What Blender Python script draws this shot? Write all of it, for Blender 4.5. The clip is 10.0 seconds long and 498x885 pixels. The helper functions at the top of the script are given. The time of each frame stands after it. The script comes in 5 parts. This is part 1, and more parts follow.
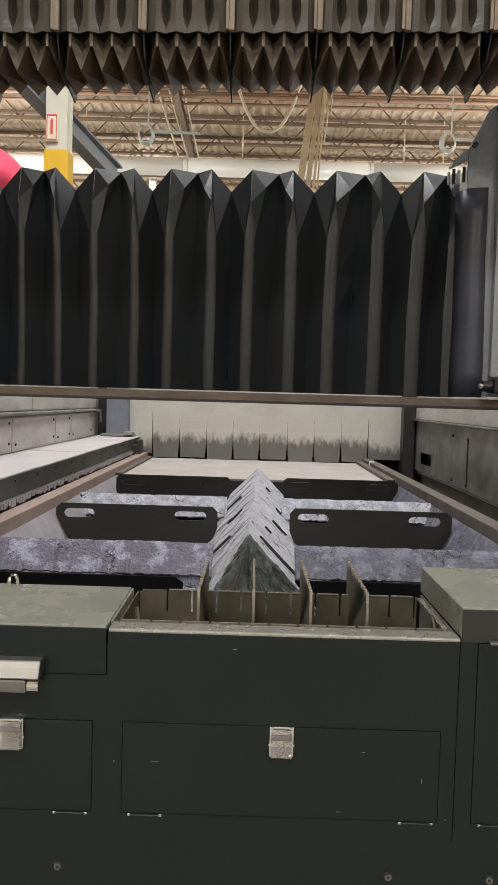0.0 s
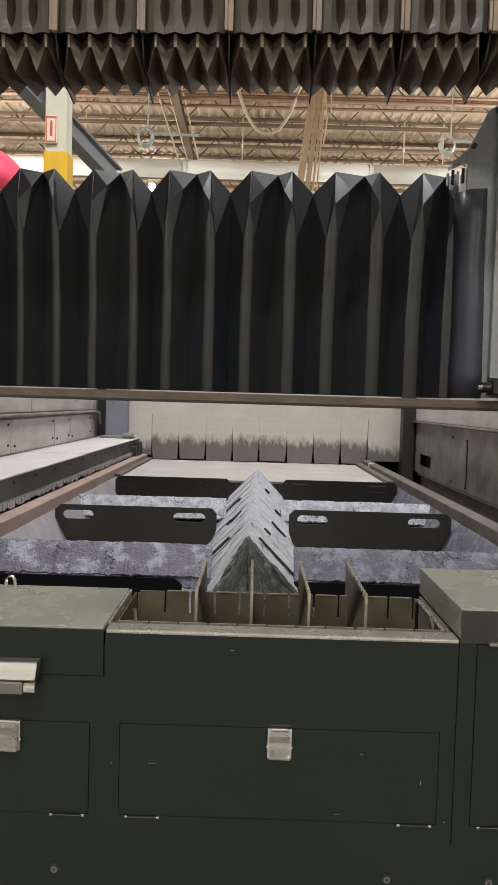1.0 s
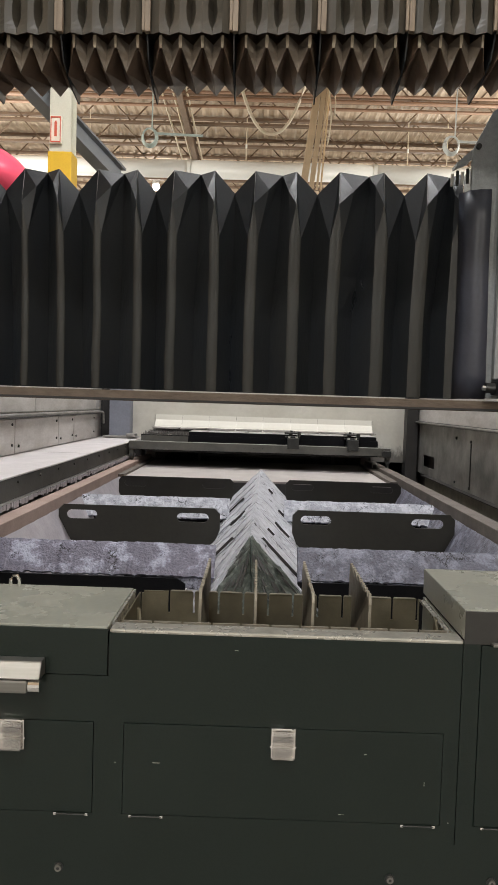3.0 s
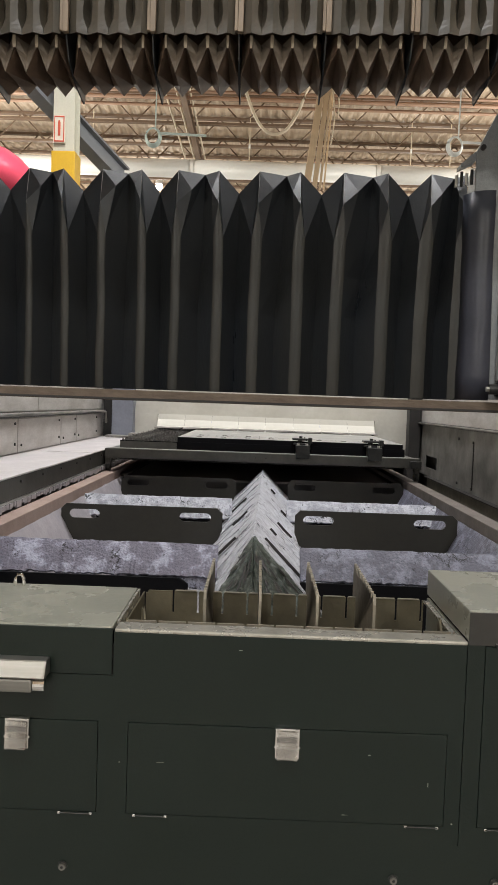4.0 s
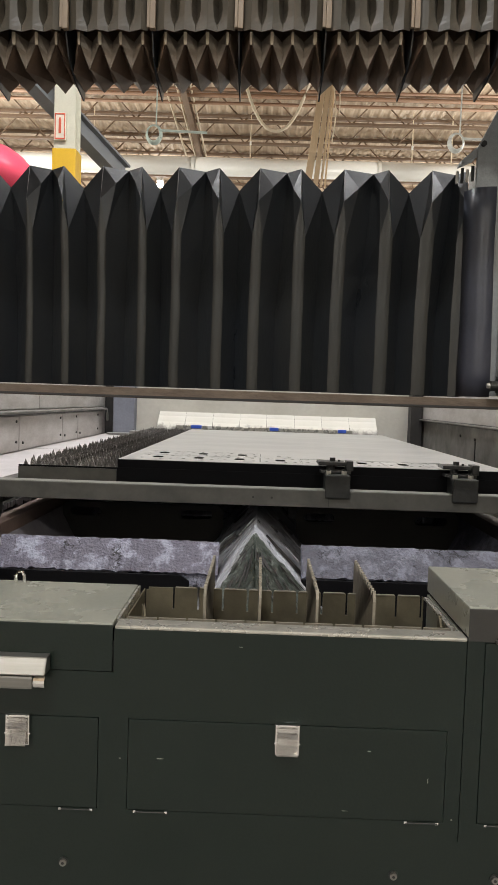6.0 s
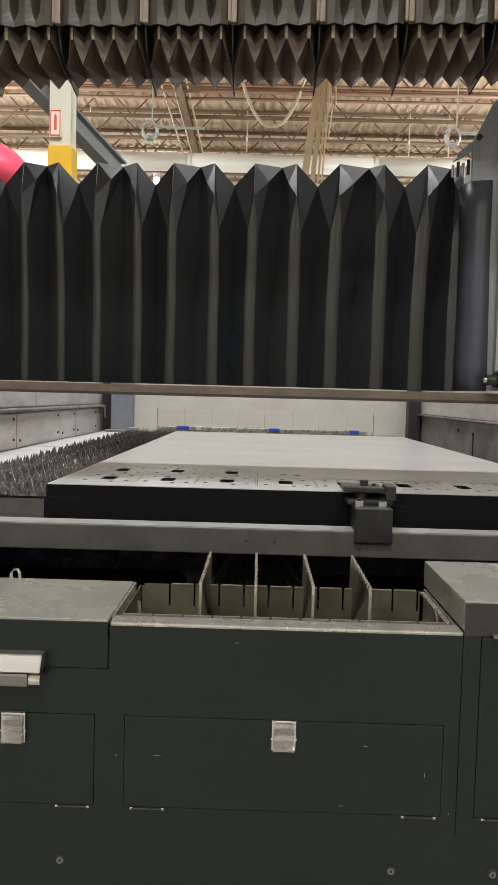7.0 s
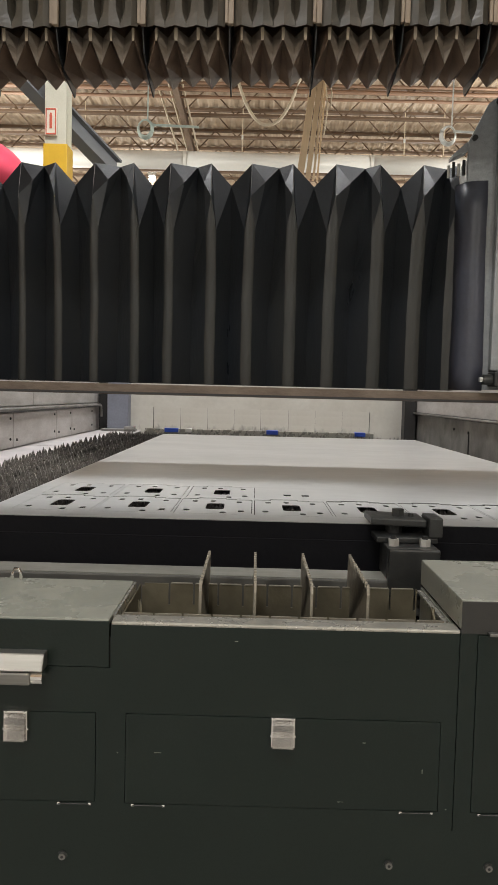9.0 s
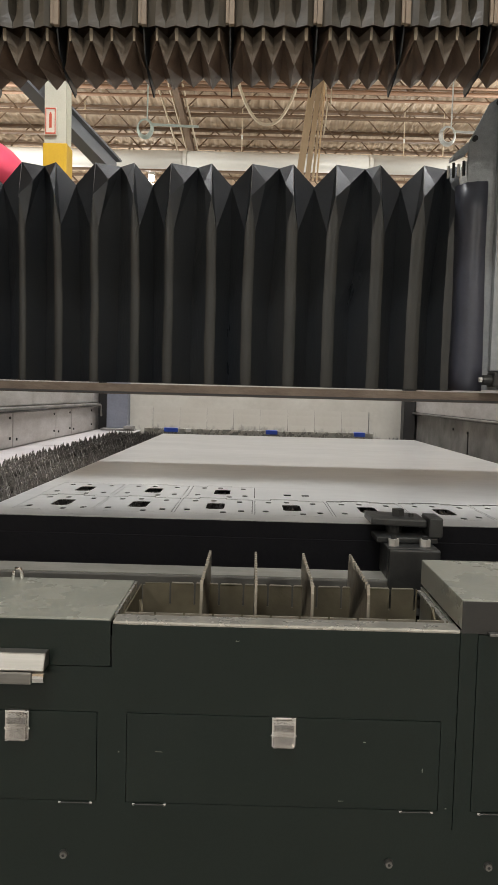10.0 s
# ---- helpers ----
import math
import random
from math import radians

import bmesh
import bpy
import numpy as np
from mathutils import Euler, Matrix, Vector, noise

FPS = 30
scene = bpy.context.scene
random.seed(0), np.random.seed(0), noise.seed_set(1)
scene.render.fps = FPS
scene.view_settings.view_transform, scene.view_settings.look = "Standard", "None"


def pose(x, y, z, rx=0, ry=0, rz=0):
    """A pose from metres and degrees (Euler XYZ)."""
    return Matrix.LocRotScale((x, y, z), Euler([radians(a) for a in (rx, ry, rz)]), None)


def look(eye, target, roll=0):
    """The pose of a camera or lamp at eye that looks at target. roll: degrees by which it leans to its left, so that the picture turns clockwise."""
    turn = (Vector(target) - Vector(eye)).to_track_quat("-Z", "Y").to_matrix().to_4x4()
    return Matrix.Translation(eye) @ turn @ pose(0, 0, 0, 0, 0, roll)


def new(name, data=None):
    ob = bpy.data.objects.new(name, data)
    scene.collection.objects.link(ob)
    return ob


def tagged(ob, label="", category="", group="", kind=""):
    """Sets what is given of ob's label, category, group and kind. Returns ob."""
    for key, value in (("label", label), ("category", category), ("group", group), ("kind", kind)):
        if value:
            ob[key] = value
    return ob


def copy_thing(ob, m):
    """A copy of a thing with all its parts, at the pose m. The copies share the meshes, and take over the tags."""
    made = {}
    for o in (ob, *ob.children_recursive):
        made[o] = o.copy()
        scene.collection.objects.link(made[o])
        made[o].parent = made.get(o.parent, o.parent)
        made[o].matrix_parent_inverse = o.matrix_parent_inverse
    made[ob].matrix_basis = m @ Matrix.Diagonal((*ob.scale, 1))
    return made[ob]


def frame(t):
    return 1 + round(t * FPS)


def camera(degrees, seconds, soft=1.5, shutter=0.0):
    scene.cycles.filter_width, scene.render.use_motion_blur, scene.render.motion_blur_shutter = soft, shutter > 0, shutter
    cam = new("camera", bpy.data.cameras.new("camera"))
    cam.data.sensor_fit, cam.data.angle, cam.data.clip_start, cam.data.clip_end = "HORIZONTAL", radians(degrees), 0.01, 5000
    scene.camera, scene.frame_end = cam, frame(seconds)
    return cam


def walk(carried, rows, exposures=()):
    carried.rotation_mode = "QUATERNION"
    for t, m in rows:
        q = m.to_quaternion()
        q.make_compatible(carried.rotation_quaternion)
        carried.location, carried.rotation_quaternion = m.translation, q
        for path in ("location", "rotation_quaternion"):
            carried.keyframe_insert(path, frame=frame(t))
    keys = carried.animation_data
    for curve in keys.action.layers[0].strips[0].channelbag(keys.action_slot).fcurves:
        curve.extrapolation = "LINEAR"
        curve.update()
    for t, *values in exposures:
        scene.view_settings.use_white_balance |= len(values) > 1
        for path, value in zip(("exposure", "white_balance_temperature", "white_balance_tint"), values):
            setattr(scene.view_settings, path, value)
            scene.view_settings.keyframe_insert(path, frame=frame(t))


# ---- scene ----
# ---------------------------------------------------------------- camera
cam = camera(37.07, 10.0, soft=1.1)
walk(cam, [
    (0.0, look((-0.0001, 0.0070, 1.1971), (-0.0311, 4.9993, 0.9201), 1.637)),
    (0.5, look((0.0004, 0.0078, 1.1965), (-0.0243, 5.0006, 0.9298), 1.618)),
    (1.0, look((0.0023, 0.0107, 1.1949), (-0.0267, 5.0036, 0.9304), 1.640)),
    (1.5, look((-0.0010, 0.0122, 1.1941), (-0.0301, 5.0051, 0.9296), 1.710)),
    (2.0, look((-0.0003, 0.0104, 1.1943), (-0.0348, 5.0035, 0.9326), 1.673)),
    (2.5, look((0.0018, 0.0102, 1.1944), (-0.0427, 5.0031, 0.9320), 1.673)),
    (4.0, look((-0.0041, 0.0085, 1.1953), (-0.0667, 5.0012, 0.9315), 1.984)),
    (4.5, look((-0.0055, 0.0081, 1.1947), (-0.0729, 5.0007, 0.9316), 2.088)),
    (5.0, look((-0.0052, 0.0072, 1.1951), (-0.0788, 4.9995, 0.9266), 2.076)),
    (5.5, look((-0.0045, 0.0066, 1.1953), (-0.0784, 4.9985, 0.9219), 2.035)),
    (7.0, look((0.0049, 0.0114, 1.1934), (-0.0597, 5.0016, 0.8876), 1.481)),
    (7.5, look((0.0012, 0.0104, 1.1948), (-0.0462, 5.0002, 0.8792), 1.451)),
    (8.0, look((0.0033, 0.0071, 1.1951), (-0.0358, 4.9968, 0.8769), 1.327)),
    (8.5, look((0.0027, 0.0026, 1.1961), (-0.0327, 4.9924, 0.8783), 1.405)),
    (9.0, look((0.0000, 0.0000, 1.1976), (-0.0356, 4.9898, 0.8809), 1.405)),
    (9.5, look((-0.0008, -0.0025, 1.1985), (-0.0368, 4.9874, 0.8822), 1.400)),
    (10.0, look((-0.0030, -0.0031, 1.1984), (-0.0320, 4.9867, 0.8798), 1.491)),
], exposures=[(0.0, 0.10), (5.5, 0.17), (7.0, 0.18), (7.5, 0.03), (10.0, 0.0)])

# ---------------------------------------------------------------- world and light
world = bpy.data.worlds.new("hall_world")
scene.world = world
world.use_nodes = True
world.node_tree.nodes["Background"].inputs[0].default_value = (0.9, 0.95, 1.0, 1)
world.node_tree.nodes["Background"].inputs[1].default_value = 0.05

# hanging high-bay lights: x, y, z, power, width, depth
HIGH_BAYS = [
    (-1.2, 5.4, 7.0, 230, 1.6, 0.7),
    (2.4, 5.0, 7.0, 200, 1.6, 0.7),
    (-0.8, -2.5, 7.0, 240, 1.6, 0.7),
    (0.6, 1.25, 7.0, 100, 1.6, 0.7),
]
# hanging globe lights, which shine all round: x, y, z, power
GLOBES = [
    (-7.6, 14.5, 4.9, 1200), (7.6, 14.5, 4.9, 1200),
    (-6.5, 23.0, 4.9, 540), (-3.19, 22.2, 7.56, 60), (5.0, 23.0, 4.9, 540),
    (-3.2, -5.5, 5.2, 360), (3.6, -6.5, 5.2, 360),
]
for x, y, z, power, w, d in HIGH_BAYS:
    lamp = bpy.data.lights.new("high_bay_lamp", "AREA")
    lamp.shape, lamp.size, lamp.size_y = "RECTANGLE", w, d
    lamp.energy, lamp.color = power, (0.95, 0.965, 1.0)
    ob = new("high_bay_lamp", lamp)
    ob.matrix_world = pose(x, y, z - 0.03)
for x, y, z, power in GLOBES:
    lamp = bpy.data.lights.new("globe_lamp", "POINT")
    lamp.shadow_soft_size = 0.2
    lamp.energy, lamp.color = power, (1.0, 0.97, 0.90)
    ob = new("globe_lamp", lamp)
    ob.matrix_world = pose(x, y, z - 0.35)


# ---------------------------------------------------------------- materials
def surface(name, base, rough=0.5, metal=0.0, second=None, scale=6.0, amount=0.5, fine=60.0,
            bump=0.1, grit=0.15, spec=0.5, stretch=(1, 1, 1), vary=0.0, rough_var=0.15):
    """A worn surface: two scales of colour change, uneven gloss and fine relief."""
    m = bpy.data.materials.new(name)
    m.use_nodes = True
    nt = m.node_tree
    n, l = nt.nodes, nt.links
    b = n["Principled BSDF"]
    b.inputs["Metallic"].default_value = metal
    b.inputs["Specular IOR Level"].default_value = spec
    co = n.new("ShaderNodeTexCoord")
    mp = n.new("ShaderNodeMapping")
    mp.inputs["Scale"].default_value = stretch
    l.new(co.outputs["Object"], mp.inputs[0])
    big = n.new("ShaderNodeTexNoise")
    big.inputs["Scale"].default_value = scale
    big.inputs["Detail"].default_value = 5
    big.inputs["Roughness"].default_value = 0.62
    l.new(mp.outputs[0], big.inputs[0])
    small = n.new("ShaderNodeTexNoise")
    small.inputs["Scale"].default_value = fine
    small.inputs["Detail"].default_value = 4
    l.new(mp.outputs[0], small.inputs[0])
    second = second or tuple(c * 0.6 for c in base)
    ramp = n.new("ShaderNodeValToRGB")
    ramp.color_ramp.elements[0].position = 0.5 - 0.22
    ramp.color_ramp.elements[1].position = 0.5 + 0.22
    l.new(big.outputs[0], ramp.inputs[0])
    fac = n.new("ShaderNodeMath")
    fac.operation = "MULTIPLY"
    fac.inputs[1].default_value = amount
    l.new(ramp.outputs[0], fac.inputs[0])
    mix = n.new("ShaderNodeMix")
    mix.data_type = "RGBA"
    mix.inputs[6].default_value = (*base, 1)
    mix.inputs[7].default_value = (*second, 1)
    l.new(fac.outputs[0], mix.inputs[0])
    gr = n.new("ShaderNodeMix")
    gr.data_type, gr.blend_type = "RGBA", "OVERLAY"
    gr.inputs[0].default_value = grit
    l.new(mix.outputs[2], gr.inputs[6])
    l.new(small.outputs[0], gr.inputs[7])
    out = gr.outputs[2]
    if vary:
        info = n.new("ShaderNodeObjectInfo")
        mr = n.new("ShaderNodeMapRange")
        mr.inputs[3].default_value, mr.inputs[4].default_value = 1 - vary, 1 + vary
        l.new(info.outputs["Random"], mr.inputs[0])
        hsv = n.new("ShaderNodeHueSaturation")
        l.new(mr.outputs[0], hsv.inputs["Value"])
        l.new(out, hsv.inputs["Color"])
        out = hsv.outputs[0]
    l.new(out, b.inputs["Base Color"])
    rr = n.new("ShaderNodeMapRange")
    rr.inputs[3].default_value = max(0.03, rough - rough_var)
    rr.inputs[4].default_value = min(1.0, rough + rough_var)
    l.new(big.outputs[0], rr.inputs[0])
    l.new(rr.outputs[0], b.inputs["Roughness"])
    if bump:
        bp = n.new("ShaderNodeBump")
        bp.inputs["Strength"].default_value = bump
        bp.inputs["Distance"].default_value = 0.01
        l.new(small.outputs[0], bp.inputs["Height"])
        l.new(bp.outputs[0], b.inputs["Normal"])
    return m


def glowing(name, color, strength):
    m = bpy.data.materials.new(name)
    m.use_nodes = True
    b = m.node_tree.nodes["Principled BSDF"]
    b.inputs["Base Color"].default_value = (0.8, 0.8, 0.8, 1)
    b.inputs["Emission Color"].default_value = (*color, 1)
    b.inputs["Emission Strength"].default_value = strength
    return m


def sooty_cloth():
    """Off-white coated cloth, its hanging end blotched with soot."""
    m = surface("sooty_cloth", (0.55, 0.53, 0.47), 0.6, second=(0.38, 0.35, 0.285), scale=3.4, amount=0.5, fine=30, bump=0.05, grit=0.08)
    nt = m.node_tree
    n, l = nt.nodes, nt.links
    b = n["Principled BSDF"]
    old = b.inputs["Base Color"].links[0].from_socket
    geo = n.new("ShaderNodeAttribute")
    geo.attribute_name = "drop"
    co = n.new("ShaderNodeTexCoord")
    mp = n.new("ShaderNodeMapping")
    mp.inputs["Scale"].default_value = (1.0, 1, 0.4)
    l.new(co.outputs["Object"], mp.inputs[0])
    info = n.new("ShaderNodeObjectInfo")
    nz = n.new("ShaderNodeTexNoise")
    nz.noise_dimensions = "4D"
    nz.inputs["Scale"].default_value = 22
    nz.inputs["Detail"].default_value = 6
    nz.inputs["Roughness"].default_value = 0.68
    l.new(mp.outputs[0], nz.inputs[0])
    k = n.new("ShaderNodeMath")
    k.operation = "MULTIPLY"
    k.inputs[1].default_value = 20
    l.new(info.outputs["Random"], k.inputs[0])
    l.new(k.outputs[0], nz.inputs["W"])
    ad = n.new("ShaderNodeMath")
    ad.operation = "MULTIPLY_ADD"
    ad.inputs[1].default_value = 0.75
    l.new(nz.outputs[0], ad.inputs[0])
    l.new(geo.outputs["Fac"], ad.inputs[2])
    rp = n.new("ShaderNodeValToRGB")
    rp.color_ramp.elements[0].position = 0.80
    rp.color_ramp.elements[1].position = 1.0
    e = rp.color_ramp.elements.new(0.93)
    e.color = (0.62, 0.62, 0.62, 1)
    l.new(ad.outputs[0], rp.inputs[0])
    fac = n.new("ShaderNodeMath")
    fac.operation = "MULTIPLY"
    fac.inputs[1].default_value = 0.85
    l.new(rp.outputs[0], fac.inputs[0])
    mx = n.new("ShaderNodeMix")
    mx.data_type = "RGBA"
    mx.inputs[7].default_value = (0.075, 0.066, 0.060, 1)
    l.new(fac.outputs[0], mx.inputs[0])
    l.new(old, mx.inputs[6])
    l.new(mx.outputs[2], b.inputs["Base Color"])
    return m


def slag_crust(name, dull, pale, share, crack, lump=14.0):
    """Burnt slag: a dull skin, pale bare patches with hard edges, dark cracks and pits."""
    m = surface(name, dull, 0.55, second=tuple(c * 0.55 for c in dull), scale=9, amount=0.7, fine=110, bump=0.5, grit=0.3, spec=0.5)
    nt = m.node_tree
    n, l = nt.nodes, nt.links
    b = n["Principled BSDF"]
    old = b.inputs["Base Color"].links[0].from_socket
    co = n.new("ShaderNodeTexCoord")
    nz = n.new("ShaderNodeTexNoise")
    nz.inputs["Scale"].default_value = lump
    nz.inputs["Detail"].default_value = 6
    nz.inputs["Roughness"].default_value = 0.7
    l.new(co.outputs["Object"], nz.inputs[0])
    rp = n.new("ShaderNodeValToRGB")
    rp.color_ramp.elements[0].position = 1 - share - 0.06
    rp.color_ramp.elements[1].position = 1 - share + 0.06
    l.new(nz.outputs[0], rp.inputs[0])
    mx = n.new("ShaderNodeMix")
    mx.data_type = "RGBA"
    mx.inputs[7].default_value = (*pale, 1)
    l.new(rp.outputs[0], mx.inputs[0])
    l.new(old, mx.inputs[6])
    warp = n.new("ShaderNodeMix")
    warp.data_type = "RGBA"
    warp.blend_type = "ADD"
    warp.inputs[0].default_value = 0.09
    l.new(co.outputs["Object"], warp.inputs[6])
    l.new(nz.outputs[1], warp.inputs[7])
    vo = n.new("ShaderNodeTexVoronoi")
    vo.feature = "DISTANCE_TO_EDGE"
    vo.inputs["Scale"].default_value = crack
    l.new(warp.outputs[2], vo.inputs[0])
    gate = n.new("ShaderNodeTexNoise")
    gate.inputs["Scale"].default_value = 11
    l.new(co.outputs["Object"], gate.inputs[0])
    gr = n.new("ShaderNodeMapRange")
    gr.inputs[1].default_value, gr.inputs[2].default_value = 0.55, 0.68
    gr.inputs[3].default_value, gr.inputs[4].default_value = 0.0, 0.05
    l.new(gate.outputs[0], gr.inputs[0])
    lt = n.new("ShaderNodeMath")
    lt.operation = "LESS_THAN"
    l.new(vo.outputs["Distance"], lt.inputs[0])
    l.new(gr.outputs[0], lt.inputs[1])
    dk = n.new("ShaderNodeMix")
    dk.data_type = "RGBA"
    dk.inputs[7].default_value = (0.012, 0.012, 0.014, 1)
    l.new(lt.outputs[0], dk.inputs[0])
    l.new(mx.outputs[2], dk.inputs[6])
    l.new(dk.outputs[2], b.inputs["Base Color"])
    return m


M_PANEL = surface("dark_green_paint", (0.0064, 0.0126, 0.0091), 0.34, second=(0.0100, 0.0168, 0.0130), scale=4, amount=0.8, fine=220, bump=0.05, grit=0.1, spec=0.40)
# cabinet paint lightened far above M_PANEL: overhead light put into the colour
M_LID = surface("worn_paint_lit_tone", (0.24, 0.245, 0.205), 0.27, second=(0.36, 0.355, 0.30), scale=7, amount=0.6, fine=120, bump=0.03, spec=0.7)
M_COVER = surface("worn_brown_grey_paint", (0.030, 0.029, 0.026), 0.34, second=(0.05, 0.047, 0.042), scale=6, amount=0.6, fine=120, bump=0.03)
M_EDGE = surface("bare_worn_edge", (0.62, 0.60, 0.53), 0.28, metal=0.6, second=(0.30, 0.29, 0.25), scale=24, amount=0.7)
M_CHROME = surface("bright_chrome", (0.88, 0.86, 0.83), 0.09, metal=1.0, second=(0.7, 0.66, 0.62), scale=30, amount=0.3, bump=0.0, rough_var=0.05)
M_ALU = surface("satin_aluminium", (0.30, 0.29, 0.265), 0.38, metal=0.9, scale=12, amount=0.4, stretch=(0.2, 1, 6), bump=0.02)
M_BELLOWS = surface("black_coated_cloth", (0.0165, 0.0195, 0.024), 0.33, second=(0.026, 0.027, 0.026), scale=5, amount=0.9, fine=90, bump=0.08, stretch=(1, 1, 0.3), spec=0.5)
# brown tone carries the warm light from below on the black cloth
M_BELLOWS_TOP = surface("warm_lit_under_cloth", (0.20, 0.135, 0.092), 0.65, second=(0.11, 0.078, 0.056), scale=9, amount=0.7, fine=90, bump=0.1, spec=0.3)
M_BELLOWS_FRONT = surface("olive_black_cloth", (0.040, 0.038, 0.030), 0.42, second=(0.085, 0.066, 0.045), scale=20, amount=0.8, fine=90, bump=0.06, stretch=(1, 1, 0.15), spec=0.5)
# same cloth as the front, paler: light on the gussets is in the colour
M_GUSSET = surface("lit_gusset_cloth", (0.19, 0.155, 0.12), 0.45, second=(0.11, 0.087, 0.065), scale=26, amount=0.8, fine=120, bump=0.15, spec=0.5)
M_STIFF = surface("tan_worn_stiffener", (0.27, 0.205, 0.14), 0.5, second=(0.15, 0.11, 0.075), scale=22, amount=0.8, stretch=(1, 1, 0.2))
M_TAPE_EDGE = surface("pale_crest_tape", (0.52, 0.44, 0.33), 0.4, second=(0.36, 0.27, 0.18), scale=60, amount=0.6)
M_RAIL = surface("dusty_brown_rail", (0.20, 0.155, 0.115), 0.75, second=(0.08, 0.055, 0.04), scale=14, amount=0.8, fine=90, bump=0.3, stretch=(0.4, 1, 1))
M_CARR = surface("grey_hammer_paint", (0.33, 0.345, 0.345), 0.36, second=(0.22, 0.23, 0.23), scale=60, amount=0.6, fine=200, bump=0.2)
M_CLOTH_END = surface("blue_black_end_cloth", (0.06, 0.062, 0.082), 0.38, second=(0.036, 0.04, 0.05), scale=4, amount=0.7, bump=0.05)
# bellows cloth on the crests: brown wear and painted-in light from the front
M_CREST = surface("worn_lit_crest_cloth", (0.016, 0.0175, 0.0155), 0.42, second=(0.034, 0.0305, 0.0235), scale=7, amount=0.75, fine=90, bump=0.08, stretch=(1.5, 1, 0.25), spec=0.5)
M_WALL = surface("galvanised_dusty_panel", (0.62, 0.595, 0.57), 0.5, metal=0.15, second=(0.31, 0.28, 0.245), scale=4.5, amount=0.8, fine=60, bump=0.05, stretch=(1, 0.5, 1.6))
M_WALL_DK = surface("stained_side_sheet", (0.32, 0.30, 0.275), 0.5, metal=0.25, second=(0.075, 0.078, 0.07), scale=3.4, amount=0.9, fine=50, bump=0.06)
M_KICK = surface("greenish_stained_sheet", (0.27, 0.265, 0.22), 0.5, second=(0.11, 0.12, 0.10), scale=6, amount=0.9, fine=50, bump=0.08)
M_SHELF = surface("dusty_cover_sheet", (0.53, 0.495, 0.485), 0.6, second=(0.38, 0.355, 0.35), scale=5, amount=0.7, fine=80, bump=0.05)
# dust tone made pale enough to carry the light on the beam top
M_FILM = surface("patchy_lit_dust", (0.26, 0.255, 0.225), 0.6, second=(0.12, 0.118, 0.10), scale=9, amount=0.85, fine=80, bump=0.05, stretch=(0.5, 1, 1))
# pale grey for the bright highlight lines on the bellows peaks
M_PIPING = surface("highlight_piping", (0.30, 0.29, 0.28), 0.4, second=(0.16, 0.15, 0.14), scale=30, amount=0.6)
M_BLACK = surface("black_steel", (0.022, 0.021, 0.02), 0.5, second=(0.045, 0.04, 0.036), scale=7, amount=0.6, bump=0.08)
M_PLATE = surface("dark_olive_plate", (0.03, 0.028, 0.022), 0.55, second=(0.02, 0.019, 0.016), scale=6, amount=0.6, bump=0.05)
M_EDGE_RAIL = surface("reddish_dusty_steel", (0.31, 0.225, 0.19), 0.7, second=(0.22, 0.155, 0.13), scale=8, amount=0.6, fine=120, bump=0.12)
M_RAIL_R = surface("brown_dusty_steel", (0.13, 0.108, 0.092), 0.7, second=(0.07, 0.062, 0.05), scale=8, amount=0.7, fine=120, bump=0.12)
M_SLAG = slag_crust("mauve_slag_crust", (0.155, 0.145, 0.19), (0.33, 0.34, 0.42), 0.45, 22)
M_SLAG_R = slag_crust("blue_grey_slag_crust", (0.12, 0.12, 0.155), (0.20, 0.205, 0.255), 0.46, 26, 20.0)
M_RIDGE = slag_crust("pale_grey_slag_crust", (0.43, 0.435, 0.465), (0.53, 0.535, 0.57), 0.5, 9, 30.0)
M_SLAG_PALE = slag_crust("dusty_pale_slag_crust", (0.33, 0.335, 0.375), (0.46, 0.465, 0.51), 0.5, 20, 18.0)
# ridge crust in a dark tone, with the end's shade in the colour
M_SLAG_DK = slag_crust("shaded_green_slag_crust", (0.085, 0.10, 0.085), (0.19, 0.21, 0.19), 0.42, 24, 40.0)
M_HOPPER = surface("dusty_hopper_sheet", (0.33, 0.305, 0.32), 0.6, second=(0.19, 0.175, 0.19), scale=5, amount=0.7, fine=60, bump=0.12)
M_DECK = surface("pale_dust_deck", (0.40, 0.368, 0.345), 0.6, second=(0.30, 0.27, 0.25), scale=3, amount=0.7, fine=60, bump=0.06)
M_SHEET = surface("mill_finish_steel", (0.60, 0.595, 0.575), 0.40, metal=0.8, second=(0.38, 0.38, 0.36), scale=1.7, amount=0.55, fine=26, bump=0.012, grit=0.12, stretch=(0.55, 1.3, 1), rough_var=0.14)
M_BEAM = surface("pallet_beam_paint", (0.06, 0.06, 0.054), 0.42, second=(0.14, 0.13, 0.112), scale=9, amount=0.55, bump=0.06)
M_SLAT = surface("burnt_slat_steel", (0.38, 0.36, 0.335), 0.30, metal=0.75, second=(0.018, 0.017, 0.016), scale=34, amount=0.98, fine=150, bump=0.4, grit=0.4)
M_COMB = surface("olive_slat_steel", (0.19, 0.165, 0.108), 0.42, metal=0.3, second=(0.10, 0.088, 0.06), scale=10, amount=0.7, bump=0.1)
M_COMB_SLAT = surface("tan_slat_steel", (0.32, 0.29, 0.23), 0.42, metal=0.3, second=(0.17, 0.15, 0.115), scale=30, amount=0.8, bump=0.15)
# near-black with little gloss: colours surfaces as unlit voids
M_VOID = surface("void_shade_black", (0.005, 0.005, 0.0065), 0.7, second=(0.009, 0.0085, 0.009), scale=9, amount=0.6, spec=0.1)
